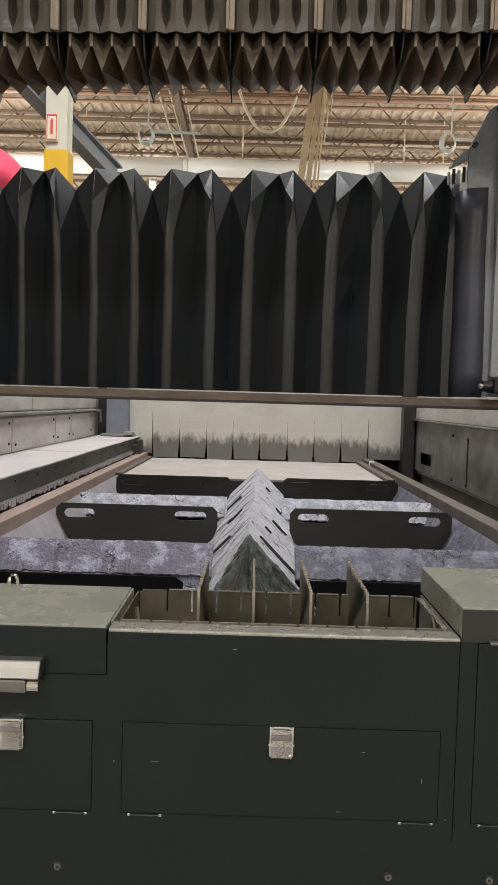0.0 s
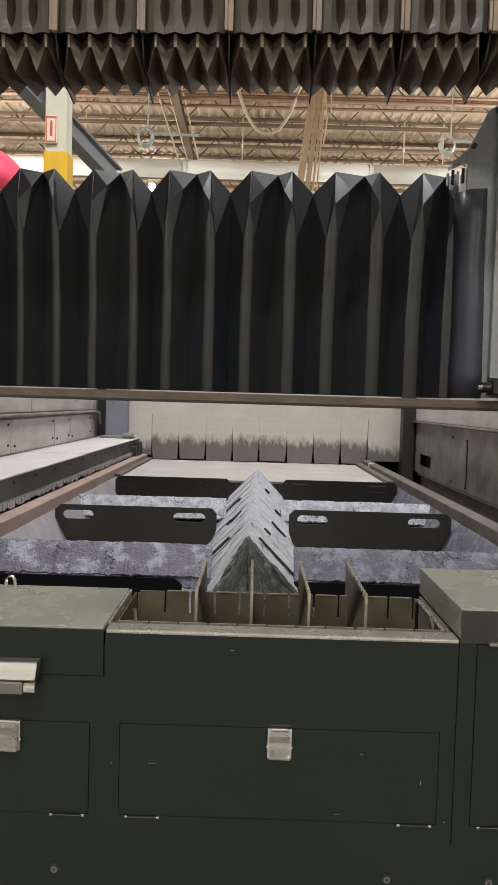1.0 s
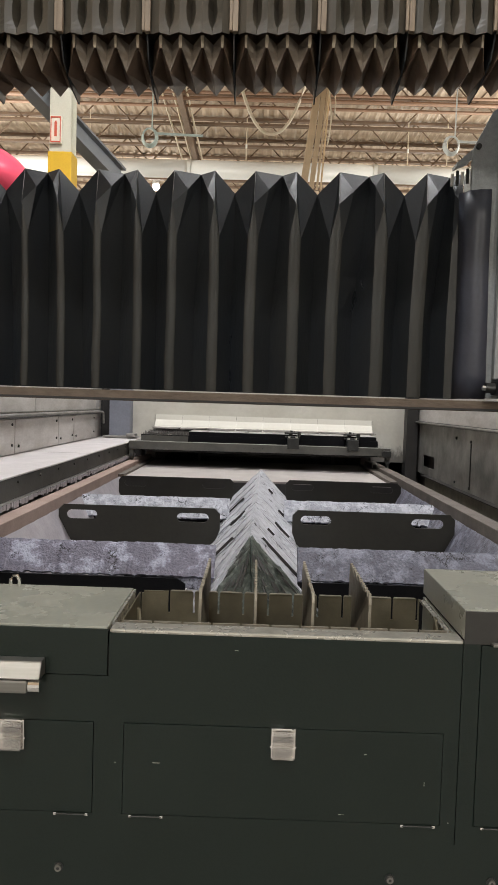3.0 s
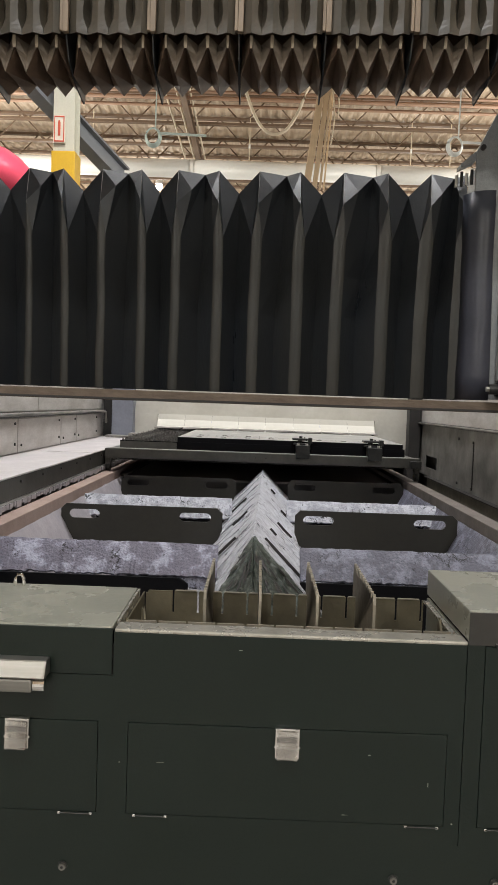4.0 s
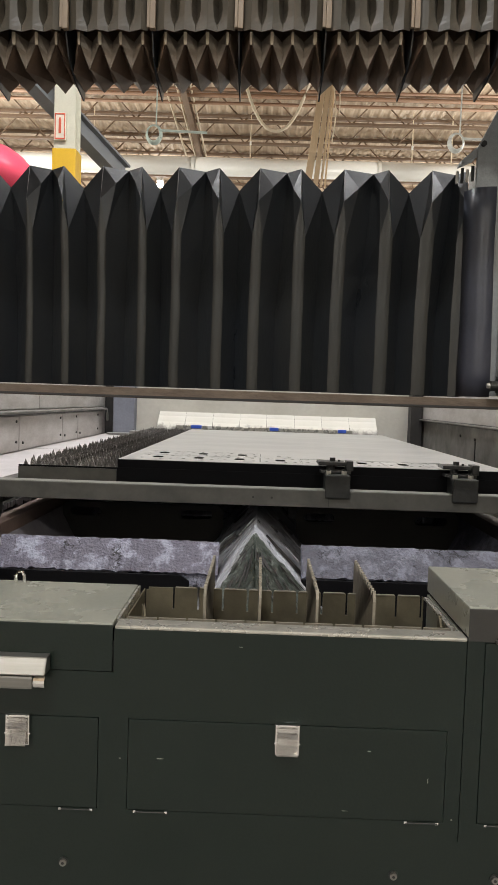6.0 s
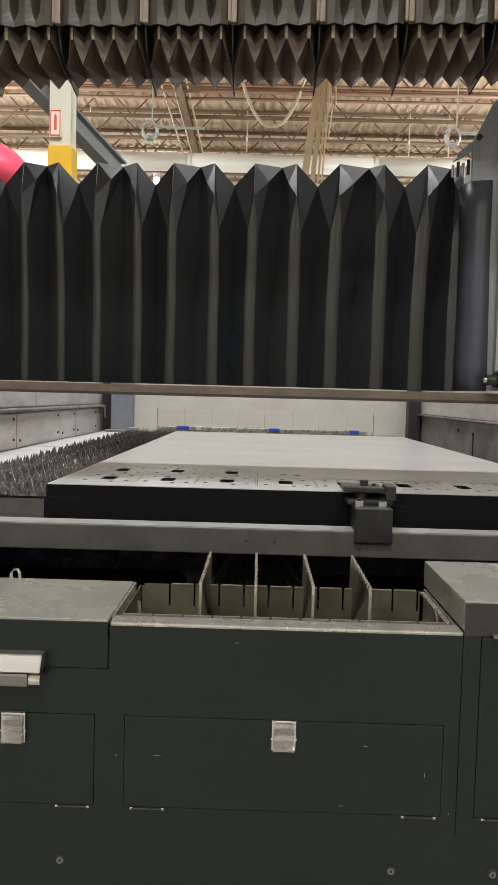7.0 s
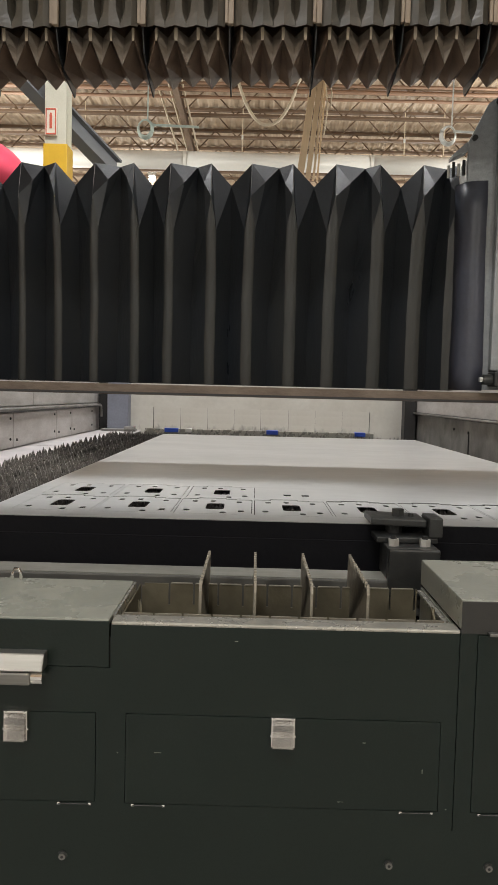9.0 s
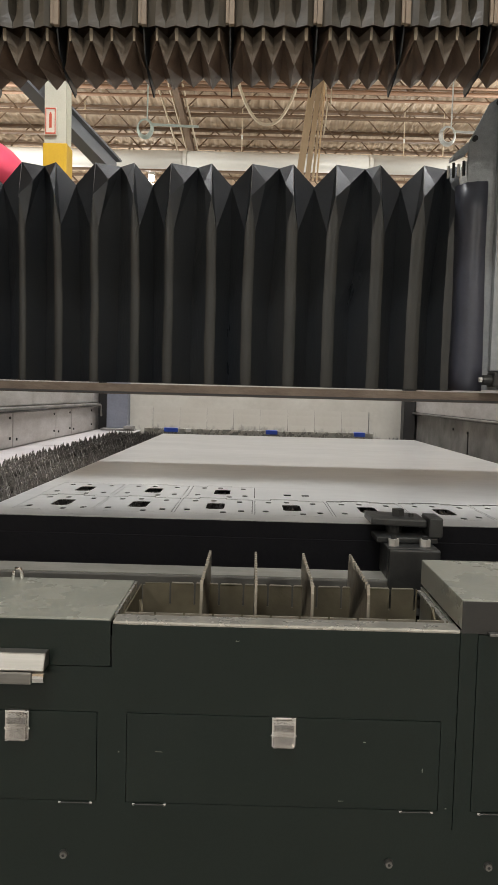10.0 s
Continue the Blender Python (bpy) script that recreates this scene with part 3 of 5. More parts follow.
def build_front():
    cab = thing("front_cabinet", "dark green painted machine front cabinet with service doors", "cabinet")
    doors = [(-0.62, -0.210, 0.627, 0.754), (-0.168, 0.2665, 0.627, 0.754), (0.313, 0.75, 0.627, 0.878)]
    holes = [(a - 0.0008, b + 0.0008, c - 0.0008, d + 0.0008) for a, b, c, d in doors]
    holes.append((-1.6, -0.1905, 0.8185, 0.9))
    holes.append((0.2878, 0.289, 0.6, 0.9))
    holes.append((-1.6, 0.289, 0.8785, 0.9))
    part("front_skin", cut_plate(-1.6, 1.7, 0.0, 0.881, holes, 0.003, lambda u, v, w: (u, FRONT + w, v)), M_PANEL, cab)
    part("inner_skin", box(-1.58, 1.68, FRONT + 0.006, FRONT + 0.01, 0.02, 0.86), M_BLACK, cab)
    for a, b, c, d in doors:
        dr = part("service_door", box(a, b, FRONT - 0.001, FRONT + 0.0045, c, d, 0.0009), M_PANEL, cab)
        for x in ((-0.58, -0.260) if a < -0.5 else (a + 0.011, b - 0.0515)):
            part("hinge_pin", tube([(x, FRONT - 0.003, c - 0.002), (x + 0.043, FRONT - 0.003, c - 0.002)], 0.0009, 6), M_CLAMP, dr)
            for e in (0.0, 0.043):
                part("hinge_knuckle", box(x + e - 0.0022, x + e + 0.0022, FRONT - 0.0035, FRONT - 0.0005, c - 0.0035, c, 0.0008), M_CHROME, dr)
    # top rim of the middle field
    part("worn_rim", box(-0.190, 0.2885, FRONT - 0.0008, FRONT + 0.033, 0.8785, 0.8840, 0.0024), M_EDGE, cab, "bare worn metal rim")
    part("rim_return", box(-0.190, 0.286, FRONT + 0.0300, FRONT + 0.0328, 0.84, 0.8782), M_LID, cab)
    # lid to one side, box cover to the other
    # pale top and dark front are one paint; the lit top is coloured in
    lid = part("lid", box(-1.6, -0.1935, FRONT + 0.0015, FRONT + 0.216, 0.8765, 0.886, 0.0025), M_LID, cab, "worn dark painted lid, scuffed top coloured paler as lit")
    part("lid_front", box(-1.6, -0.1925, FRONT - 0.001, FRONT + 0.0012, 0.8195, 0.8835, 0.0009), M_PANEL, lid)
    part("lid_inside", box(-1.6, -0.1985, FRONT + 0.006, FRONT + 0.21, 0.80, 0.876), M_BLACK, lid)
    part("lid_side_lip", box(-0.193, -0.1895, FRONT + 0.03, FRONT + 0.214, 0.80, 0.8845), M_EDGE, lid)
    # cover top takes the same lightened paint for the light on it
    bc = part("box_cover", box(0.2895, 1.7, FRONT + 0.0012, FRONT + 0.252, 0.884, 0.926, 0.002), M_LID, cab, "raised dark painted cover, top coloured paler as lit")
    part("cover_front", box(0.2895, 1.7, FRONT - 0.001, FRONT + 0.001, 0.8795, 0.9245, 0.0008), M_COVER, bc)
    part("box_cover_skirt", box(0.2895, 0.2935, FRONT + 0.03, FRONT + 0.25, 0.76, 0.878), M_LID, cab)
    part("side_flange", box(0.2815, 0.2888, FRONT + 0.027, FRONT + 0.24, 0.872, 0.876), M_EDGE, cab)
    # latches
    for x0 in (0.033, -0.3355):
        la = part("latch", box(x0, x0 + 0.033, FRONT - 0.008, FRONT - 0.0012, 0.7155, 0.757, 0.0012), M_CHROME, cab, "polished chrome draw latch")
        # the lever: a pressed plate, dished across and kinked at mid-height
        bm = bmesh.new()
        rows = []
        for v, dy in ((0.0, -0.010), (0.08, -0.0145), (0.45, -0.0125), (0.62, -0.0095), (0.86, -0.0110), (1.0, -0.0092)):
            rows.append([bm.verts.new((x0 + 0.0025 + 0.028 * i / 4, FRONT + dy - (0.0016, 0.0004, 0.0, 0.0009, 0.0018)[i], 0.7140 + 0.0395 * v)) for i in range(5)])
        for a, b in zip(rows[:-1], rows[1:]):
            for i in range(4):
                bm.faces.new((a[i], a[i + 1], b[i + 1], b[i]))
        bmesh.ops.solidify(bm, geom=bm.faces[:], thickness=0.001)
        part("lever", bm, M_CHROME, la)
        part("pivot", tube([(x0 - 0.0012, FRONT - 0.006, 0.731), (x0 + 0.0342, FRONT - 0.006, 0.731)], 0.0016, 8), M_CHROME, la)
        for e in (0.004, 0.029):
            part("rivet", tube([(x0 + e, FRONT - 0.0095, 0.755), (x0 + e, FRONT - 0.008, 0.755)], 0.0022, 8), M_CHROME, la)
    # lid handle bar
    hd = part("handle", box(-0.95, -0.293, FRONT - 0.030, FRONT - 0.010, 0.8015, 0.8195, 0.003), M_ALU, cab, "satin aluminium handle bar with end cap")
    bm = bmesh.new()
    add_box(bm, -0.95, -0.2765, FRONT - 0.030, FRONT - 0.0015, 0.820, 0.8425, 0.002)
    for v in bm.verts:
        if v.co.z > 0.835:
            v.co.y += 0.010 if v.co.y < FRONT - 0.01 else 0
    part("handle_hood", bm, M_ALU, hd)
    part("end_cap", tube([(-0.2925, FRONT - 0.020, 0.810), (-0.2775, FRONT - 0.020, 0.810)], 0.0088, 16), M_CHROME, hd)
    part("handle_stem", boxes([(-0.29, -0.282, FRONT - 0.014, FRONT - 0.001, 0.804, 0.818), (-0.8, -0.79, FRONT - 0.014, FRONT - 0.001, 0.804, 0.818)]), M_ALU, hd)
    # a second small handle on the cover side
    part("cover_pull", box(0.325, 0.5, FRONT - 0.012, FRONT - 0.0015, 0.8795, 0.8835, 0.001), M_ALU, cab)
    # bolts
    for x in (-0.254, 0.202, 0.341):
        bo = part("bolt_washer", tube([(x, FRONT - 0.0015, 0.549), (x, FRONT - 0.0002, 0.549)], 0.0068, 18), M_CLAMP, cab)
        part("bolt_head", tube([(x, FRONT - 0.0055, 0.549), (x, FRONT - 0.0015, 0.549)], 0.0048, 12), M_ALU, bo)
        part("bolt_socket", tube([(x, FRONT - 0.0058, 0.549), (x, FRONT - 0.0054, 0.549)], 0.0022, 6), M_BLACK, bo)
    # scuffs in the paint
    for x, z, w, h in ((0.243, 0.681, 0.0008, 0.006), (-0.128, 0.70, 0.010, 0.0008), (0.128, 0.637, 0.008, 0.0006), (-0.02, 0.86, 0.005, 0.0006), (0.16, 0.722, 0.004, 0.0008), (-0.18, 0.698, 0.0022, 0.002), (0.277, 0.63, 0.002, 0.0015)):
        part("scuff", box(x, x + w, FRONT - 0.0013, FRONT - 0.0011, z, z + h), M_EDGE, cab)
    # lifting eye on the lid
    e = part("lid_eye", tube([(-0.392 + 0.0, FRONT + 0.20, 0.886), (-0.392, FRONT + 0.20, 0.897), (-0.388, FRONT + 0.20, 0.904), (-0.381, FRONT + 0.20, 0.904), (-0.378, FRONT + 0.20, 0.897), (-0.378, FRONT + 0.20, 0.886)], 0.003, 8), M_CHROME, cab, "small steel lifting eye", True)
    part("inner_back", box(-1.6, 1.7, FRONT + 0.262, FRONT + 0.272, 0.1, 0.80), M_BLACK, cab)


def build_slat_box():
    sb = thing("slat_box", "olive steel slat box with toothed slats", "slat box")
    slots = [-0.1375 + 0.0415 * k for k in range(11)]
    for y, z1, z0, nm in ((FRONT + 0.24, 0.876, 0.76, "rear_plate"), (FRONT + 0.04, 0.884, 0.78, "front_plate")):
        holes = []
        for k, x in enumerate(slots):
            holes.append((x - 0.0016, x + 0.0016, z1 - 0.036, z1 + 0.01) if nm == "rear_plate" else (x - 0.0016, x + 0.0016, z1 - 0.02, z1 + 0.01))
        holes += [(-0.2, -0.180, z1 - 0.004, z1 + 0.1), (0.285, 0.3, z1 - 0.004, z1 + 0.1)]
        part(nm, cut_plate(-0.184, 0.2815, z0, z1, holes, 0.003, lambda u, v, w, y=y: (u, y + w, v)), M_COMB if nm == "rear_plate" else M_COMB_SLAT, sb)
    for k in range(10):
        part("rolled_edge", box(slots[k] + 0.003, slots[k + 1] - 0.003, FRONT + 0.2385, FRONT + 0.2445, 0.8762, 0.8775), M_COMB_SLAT, sb)
    for k, x in enumerate((-0.0725, 0.0065, 0.0885, 0.1695)):
        bm = bmesh.new()
        y0, y1, n = FRONT + 0.055, FRONT + 0.275, 13
        prof = [(y0, 0.79), (y1, 0.79)]
        top = []
        for i in range(n):
            a = y0 + (y1 - y0) * i / n
            s = (y1 - y0) / n
            top += [(a, 0.914), (a + 0.25 * s, 0.928), (a + 0.62 * s, 0.928), (a + 0.80 * s, 0.914)]
        top.append((y1, 0.914))
        prof += list(reversed(top))
        lo = [bm.verts.new((x - 0.002, a, z)) for a, z in prof]
        hi = [bm.verts.new((x + 0.002, a, z)) for a, z in prof]
        bm.faces.new(lo)
        bm.faces.new(hi)
        for i in range(len(prof)):
            j = (i + 1) % len(prof)
            bm.faces.new((lo[i], lo[j], hi[j], hi[i]))
        bmesh.ops.triangulate(bm, faces=[f for f in bm.faces if len(f.verts) > 4])
        part("slat", bm, M_COMB_SLAT, sb)
    for x, d in ((-0.168, 1), (0.276, -1)):
        part("corner_post", box(x - 0.0015, x + 0.0015, FRONT + 0.10, FRONT + 0.112, 0.80, 0.884), M_COMB, sb)
        bm = bmesh.new()
        for k, (px, py) in enumerate(((x, FRONT + 0.112), (x + d * 0.012, FRONT + 0.046))):
            for z in (0.876, 0.884):
                for e in (-0.0015, 0.0015):
                    bm.verts.new((px + e, py, z))
        bmesh.ops.convex_hull(bm, input=bm.verts)
        part("corner_brace", bm, M_COMB, sb)
    part("end_plate", box(-0.1885, -0.1862, FRONT + 0.045, FRONT + 0.245, 0.752, 0.872), M_COMB, sb)
    part("bottom_tray", box(-0.18, 0.281, FRONT + 0.04, FRONT + 0.25, 0.745, 0.75), M_BLACK, sb)


# ---------------------------------------------------------------- machine bed
CURTAIN = 6.75
SLITS = (-0.92, -0.676, -0.43, -0.188, 0.053, 0.305, 0.547, 0.793, 1.038)
PIVOT = 1.071
FLAP_UP, FLAP_MID = 0.05, 0.09


def build_bed():
    # side wall with panels, ledge and fastenings (left-hand in the walk's direction: x < 0)
    w = thing("side_wall_panels", "dusty galvanised machine side wall with riveted panels", "machine wall", "machine walls")
    part("wall_sheet", box(-1.47, -1.43, 1.6, 8.0, 0.3, 1.75), M_WALL, w)
    ys = [1.9, 3.1, 4.35, 5.3, 5.75, 6.5]
    for a, b in zip(ys[:-1], ys[1:]):
        pn = part("panel", box(-1.429, -1.418, a + 0.006, b - 0.006, 0.858, 1.06, 0.003), M_WALL, w)
        for y in (a + 0.06, b - 0.06):
            for z in ((0.90,) if y < (a + b) / 2 else (0.91, 1.03)):
                part("rivet", tube([(-1.42, y, z), (-1.411, y, z)], 0.008, 8), M_BLACK, pn)
    for a, b in zip((1.9, 3.4, 4.75, 6.5), (3.4, 4.75, 6.5, 6.7)):
        part("upper_panel", box(-1.429, -1.42, a + 0.005, b - 0.005, 1.10, 1.6, 0.003), M_WALL, w)
    part("cable_duct", box(-1.428, -1.39, 1.9, 6.7, 1.066, 1.094, 0.004), M_BLACK, w)
    part("ledge_pipe", tube([(-1.38, 1.9, 1.085), (-1.38, 6.45, 1.085), (-1.36, 6.55, 1.075), (-1.36, 6.58, 0.98)], 0.011, 8), M_WALL_DK, w, smooth=True)
    ps = thing("corner_post", "blue-grey painted corner post beside the curtain", "post")
    part("post_body", box(-1.32, -1.13, 6.62, 6.8, 0.87, 1.8, 0.008), M_GREYPOST, ps)
    part("post_shoe", boxes([(-1.35, -1.05, 6.5, 6.62, 0.858, 0.875), (-1.14, -1.06, 6.46, 6.6, 0.875, 0.90)], 0.004), M_WALL_DK, ps)

    sh = thing("cover_shelf", "pale dusty sheet-metal cover shelf along the bed", "shelf")
    ys = [1.4, 2.6, 3.55, 4.6, 5.6, 6.75]
    for k, (a, b) in enumerate(zip(ys[:-1], ys[1:])):
        bm = box(-1.415, -1.03, a, b - 0.004, 0.846 + 0.0015 * (k % 2), 0.854 + 0.0015 * (k % 2), 0.002)
        part("cover_sheet", bm, M_SHELF, sh)
    part("apron", box(-1.045, -1.034, 1.4, 6.7, 0.755, 0.845), M_PLATE, sh, "black front apron")
    part("seal_strip", box(-1.05, -1.03, 1.4, 6.7, 0.735, 0.752, 0.003), M_WALL_DK, sh)
    bm = bmesh.new()
    y, rnd = 1.5, random.Random(12)
    while y < 6.4:
        w = rnd.uniform(0.012, 0.045)
        add_box(bm, -1.033, -1.026 + rnd.uniform(0, 0.004), y, y + w, 0.716 + rnd.uniform(-0.004, 0.014), 0.744)
        y += w + rnd.choice((0.001, 0.002, 0.012))
    tagged(part("dust_fringe", bm, M_HOPPER, sh), kind="stuff")
    for k in range(14):
        y = 1.9 + 0.33 * k
        part("apron_bolt", tube([(-1.034, y, 0.822), (-1.027, y, 0.822)], 0.007, 8), M_BLACK, sh)
    for y in (1.8, 3.3, 4.8, 6.2):
        part("support_bracket", box(-1.3, -1.05, y, y + 0.04, 0.3, 0.845), M_BLACK, sh)
    part("end_bracket", box(-1.03, -0.985, 6.45, 6.6, 0.70, 0.83, 0.004), M_BLACK, sh)
    part("end_bracket", box(-1.06, -0.99, 6.3, 6.36, 0.72, 0.80, 0.004), M_BLACK, sh)
    part("lower_ledge", box(-1.42, -1.04, 1.4, 6.7, 0.66, 0.70), M_RAIL_R, sh)

    # the other side wall (x > 0)
    w = thing("side_wall_panels", "stained grey machine side wall with slots", "machine wall", "machine walls")
    holes = [*rounded(4.22, 4.36, 0.745, 0.86, 0.02), *rounded(6.05, 6.45, 0.70, 0.80, 0.015)]
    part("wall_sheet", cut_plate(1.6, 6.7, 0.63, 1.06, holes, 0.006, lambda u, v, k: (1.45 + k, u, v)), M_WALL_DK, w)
    part("wall_backing", box(1.5, 1.54, 1.6, 8.0, 0.3, 1.75), M_BLACK, w)
    part("upper_sheet", box(1.44, 1.498, 1.6, 6.66, 1.085, 1.75), M_WALL, w)
    part("ledge", box(1.415, 1.498, 1.6, 6.66, 1.062, 1.084, 0.003), M_BLACK, w)
    part("ledge_lip", tube([(1.412, 1.6, 1.073), (1.412, 6.66, 1.073)], 0.009, 8), M_WALL_DK, w, smooth=True)
    part("seam_strip", box(1.444, 1.449, 5.02, 5.032, 0.66, 0.97), M_BLACK, w)
    for y, z in ((5.03, 0.98), (5.03, 0.665), (5.4, 0.99), (5.4, 0.67), (3.4, 0.98), (3.4, 0.68)):
        part("rivet", tube([(1.449, y, z), (1.441, y, z)], 0.010, 8), M_BLACK, w)
    part("kick_sheet", box(1.436, 1.446, 1.6, 6.3, 0.40, 0.627), M_KICK, w, "greenish stained kick plate")
    part("floor_ledge", box(1.065, 1.435, 1.6, 6.6, 0.40, 0.44), M_RAIL_R, w)
    part("kick_lip", box(1.40, 1.448, 1.6, 6.3, 0.628, 0.634), M_BLACK, w)
    part("end_post", box(1.33, 1.43, 6.62, 6.8, 0.5, 1.75), M_BLACK, w)

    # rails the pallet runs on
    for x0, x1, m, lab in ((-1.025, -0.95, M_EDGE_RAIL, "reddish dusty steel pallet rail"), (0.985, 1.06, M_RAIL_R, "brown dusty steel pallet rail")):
        r = thing("pallet_rail", lab, "rail", "pallet rails")
        part("rail_body", box(x0, x1, 2.72, 6.7, 0.62, 0.712, 0.004), m, r)
        # near stretch of the rail blacked out as if in deep shade
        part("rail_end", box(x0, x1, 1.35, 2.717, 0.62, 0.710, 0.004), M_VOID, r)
        part("rail_web", box(x0 + 0.03, x1 - 0.03, 1.35, 6.7, 0.1, 0.62), M_BLACK, r)

    # hoppers: sloping sheets down both sides
    for s in (-1, 1):
        h = thing("hopper_side", "dust-covered sloping hopper sheet", "hopper", "hopper sides")
        x0 = 0.985 if s > 0 else 0.95
        bm = rough_sheet(16, 60, lambda a, b: (s * (x0 - 0.005 - 0.30 * a), 2.66 + 2.44 * b, 0.66 - 0.56 * a), 0.004, 9, 3 * s)
        part("slope_sheet", thicken(bm, 0.012), M_HOPPER if s < 0 else M_SLAG_R, h)
    t = thing("bed_floor_plate", "pale dusty deck plate at the curtain end of the bed", "deck plate")
    part("deck", box(-0.93, 0.965, 5.12, 6.76, 0.645, 0.66, 0.003), M_DECK, t)
    part("deck_front", box(-0.93, 0.965, 5.11, 5.118, 0.2, 0.645), M_BLACK, t)
    part("deck_side_bar", box(-0.95, -0.91, 5.12, 6.7, 0.661, 0.68, 0.003), M_RAIL_R, t)
    part("deck_side_bar", box(0.93, 0.985, 5.12, 6.7, 0.661, 0.685, 0.003), M_RAIL_R, t)
    part("deck_pad", boxes([(0.98, 1.02, 6.25, 6.28, 0.66, 0.72)], 0.003), M_TAPE_W, t)
    tagged(link("bed_pit", boxes([(-1.0, 1.0, 1.3, 6.7, 0.05, 0.1), (-1.02, -0.97, 1.3, 6.7, 0.1, 0.6), (1.0, 1.04, 1.3, 6.7, 0.1, 0.6)]), M_BLACK), "dark scrap pit under the hoppers", "pit", kind="structure")

    # crusted cross plates
    for k, (y, z) in enumerate(((2.70, 0.668), (4.02, 0.668))):
        for s in (-1, 1):
            x_in, x_out = (-0.135, -0.935) if s < 0 else (0.16, 0.965)
            p = thing("cross_plate", "slag-crusted blue-grey sloping cross plate", "cross plate", "cross plates")
            bm = rough_sheet(110, 14, lambda a, b, y=y, z=z: (x_in + (x_out - x_in) * a, y - (0.085 + 0.004 * noise.noise(Vector((a * 60, k, s)))) * b ** 0.9, z - (0.098 + 0.006 * noise.noise(Vector((a * 50, s, k)))) * b), 0.0028, 34, 5 * k + s)
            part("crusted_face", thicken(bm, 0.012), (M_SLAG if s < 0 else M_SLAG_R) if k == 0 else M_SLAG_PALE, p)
            if s < 0 and k == 0:
                x_in = -0.235
                part("crusted_corner", thicken(rough_sheet(24, 24, lambda a, b: (-0.270 + 0.132 * a, 2.632, 0.600 - (0.06 + 0.03 * a) * b), 0.003, 30, 9), 0.008), M_SLAG, p)
            u0, u1, top, back = min(x_in, x_out), max(x_in, x_out), z - (0.097 if k == 0 else 0.05), y + 0.004 - (0.11 if k == 0 else 0)
            steps = [(u1 - 0.03 + 0.003 * i, u1 + 1, top - 0.002 * (i + 1), top - 0.002 * i) for i in range(10)] if s < 0 else []
            # added black plate that stands for the dark void below the cross plate
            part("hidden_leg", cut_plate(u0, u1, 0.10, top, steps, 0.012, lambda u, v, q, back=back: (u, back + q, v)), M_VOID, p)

    # dark slotted baffles standing on edge
    for k, y in enumerate((3.47, 4.85)):
        for s in (-1, 1):
            a, b = ((-0.919, -0.160), (-0.893, -0.140))[k] if s < 0 else ((0.180, 0.940), (0.200, 0.953))[k]
            z1, z0 = (0.697, 0.505) if s < 0 else (0.702, 0.505)
            holes = [*rounded(a + 0.038, a + 0.182, z1 - 0.067, z1 - 0.025, 0.021, 8), *rounded(b - 0.203, b - 0.053, z1 - 0.067, z1 - 0.025, 0.021, 8)]
            for i in range(5):
                c = 0.022 - 0.0045 * i
                holes += [(a - 1, a + c, z1 - 0.0045 * (i + 1), z1 - 0.0045 * i), (b - c, b + 1, z1 - 0.0045 * (i + 1), z1 - 0.0045 * i)]
            for i in range(14):
                c = 0.002 + 0.0026 * i
                holes += [(a - 1, a + c, z0 + 0.088 - 0.0065 * (i + 1), z0 + 0.088 - 0.0065 * i), (b - c, b + 1, z0 + 0.088 - 0.0065 * (i + 1), z0 + 0.088 - 0.0065 * i)]
            bm = cut_plate(a, b, z0, z1, holes, 0.008, lambda u, v, q, y=y: (u, y + q, v))
            tagged(link("baffle_plate", bm, M_PLATE), "dark steel baffle plate with two hand slots", "baffle plate", "baffle plates")

    # centre ridge of overlapping crusted plates, with a sloping end
    rd = thing("centre_ridge", "slag-crusted grey ridge of overlapping plates", "ridge")
    ya, yz, top = 2.56, 5.1, 0.740
    apex = Vector((-0.009, ya, top))
    hips = {-1: Vector((-0.24, -0.20, -0.39)), 1: Vector((0.36, 0.0, -0.385))}
    cuts = [ya, 2.66, 2.80, 2.93, 3.12, 3.30, 3.52, 3.80, 4.02, 4.30, 4.66, yz]
    for s in (-1, 1):
        ys = cuts if s < 0 else [cuts[i] for i in (0, 3, 5, 7, 9, 11)]
        for k, (y0, y1) in enumerate(zip(ys[:-1], ys[1:])):
            lift = (0.0036 if s < 0 else 0.0014) * (0.6 + 0.8 * ((k * 5 + s) % 3) / 2)

            def put(a, b, s=s, y0=y0, y1=y1, lift=lift, k=k):
                y = y0 + (y1 + 0.012 - y0) * b
                w = max(0.0, 1 - (y - ya) / 0.5)
                d = w * hips[s] + (1 - w) * Vector((s * 0.37, 0, -0.385))
                rag = 0.007 * noise.noise(Vector((a * 9, k * 3.1, s))) * (1 - b)
                up = lift * (1 - b) ** 1.5 * min(1, a * 8) + 0.004 * noise.noise(Vector((a * 7, y * 9, s * 4)))
                return Vector((-0.009 + 0.0173 * (y - ya) - s * 0.001, y + rag, top + 0.002 * (y - ya))) + a * d + Vector((s * up * 0.7, 0, up))
            part("ridge_plate", thicken(rough_sheet(34, 10 if s < 0 else 20, put, 0.0018, 40, k * 3 + s), 0.005), M_RIDGE, rd)
    # cracks where a plate has lifted
    for k, (y, a0, a1, s) in enumerate(((2.70, 0.10, 0.5, 1), (3.02, 0.15, 0.22, 1), (3.40, 0.24, 0.42, 1), (3.95, 0.30, 0.40, 1), (4.4, 0.15, 0.22, 1),
                                        (2.9, 0.2, 0.55, -1), (3.4, 0.12, 0.3, -1), (4.1, 0.2, 0.45, -1))):
        bm = bmesh.new()
        d = Vector((s * 0.37, 0, -0.385))
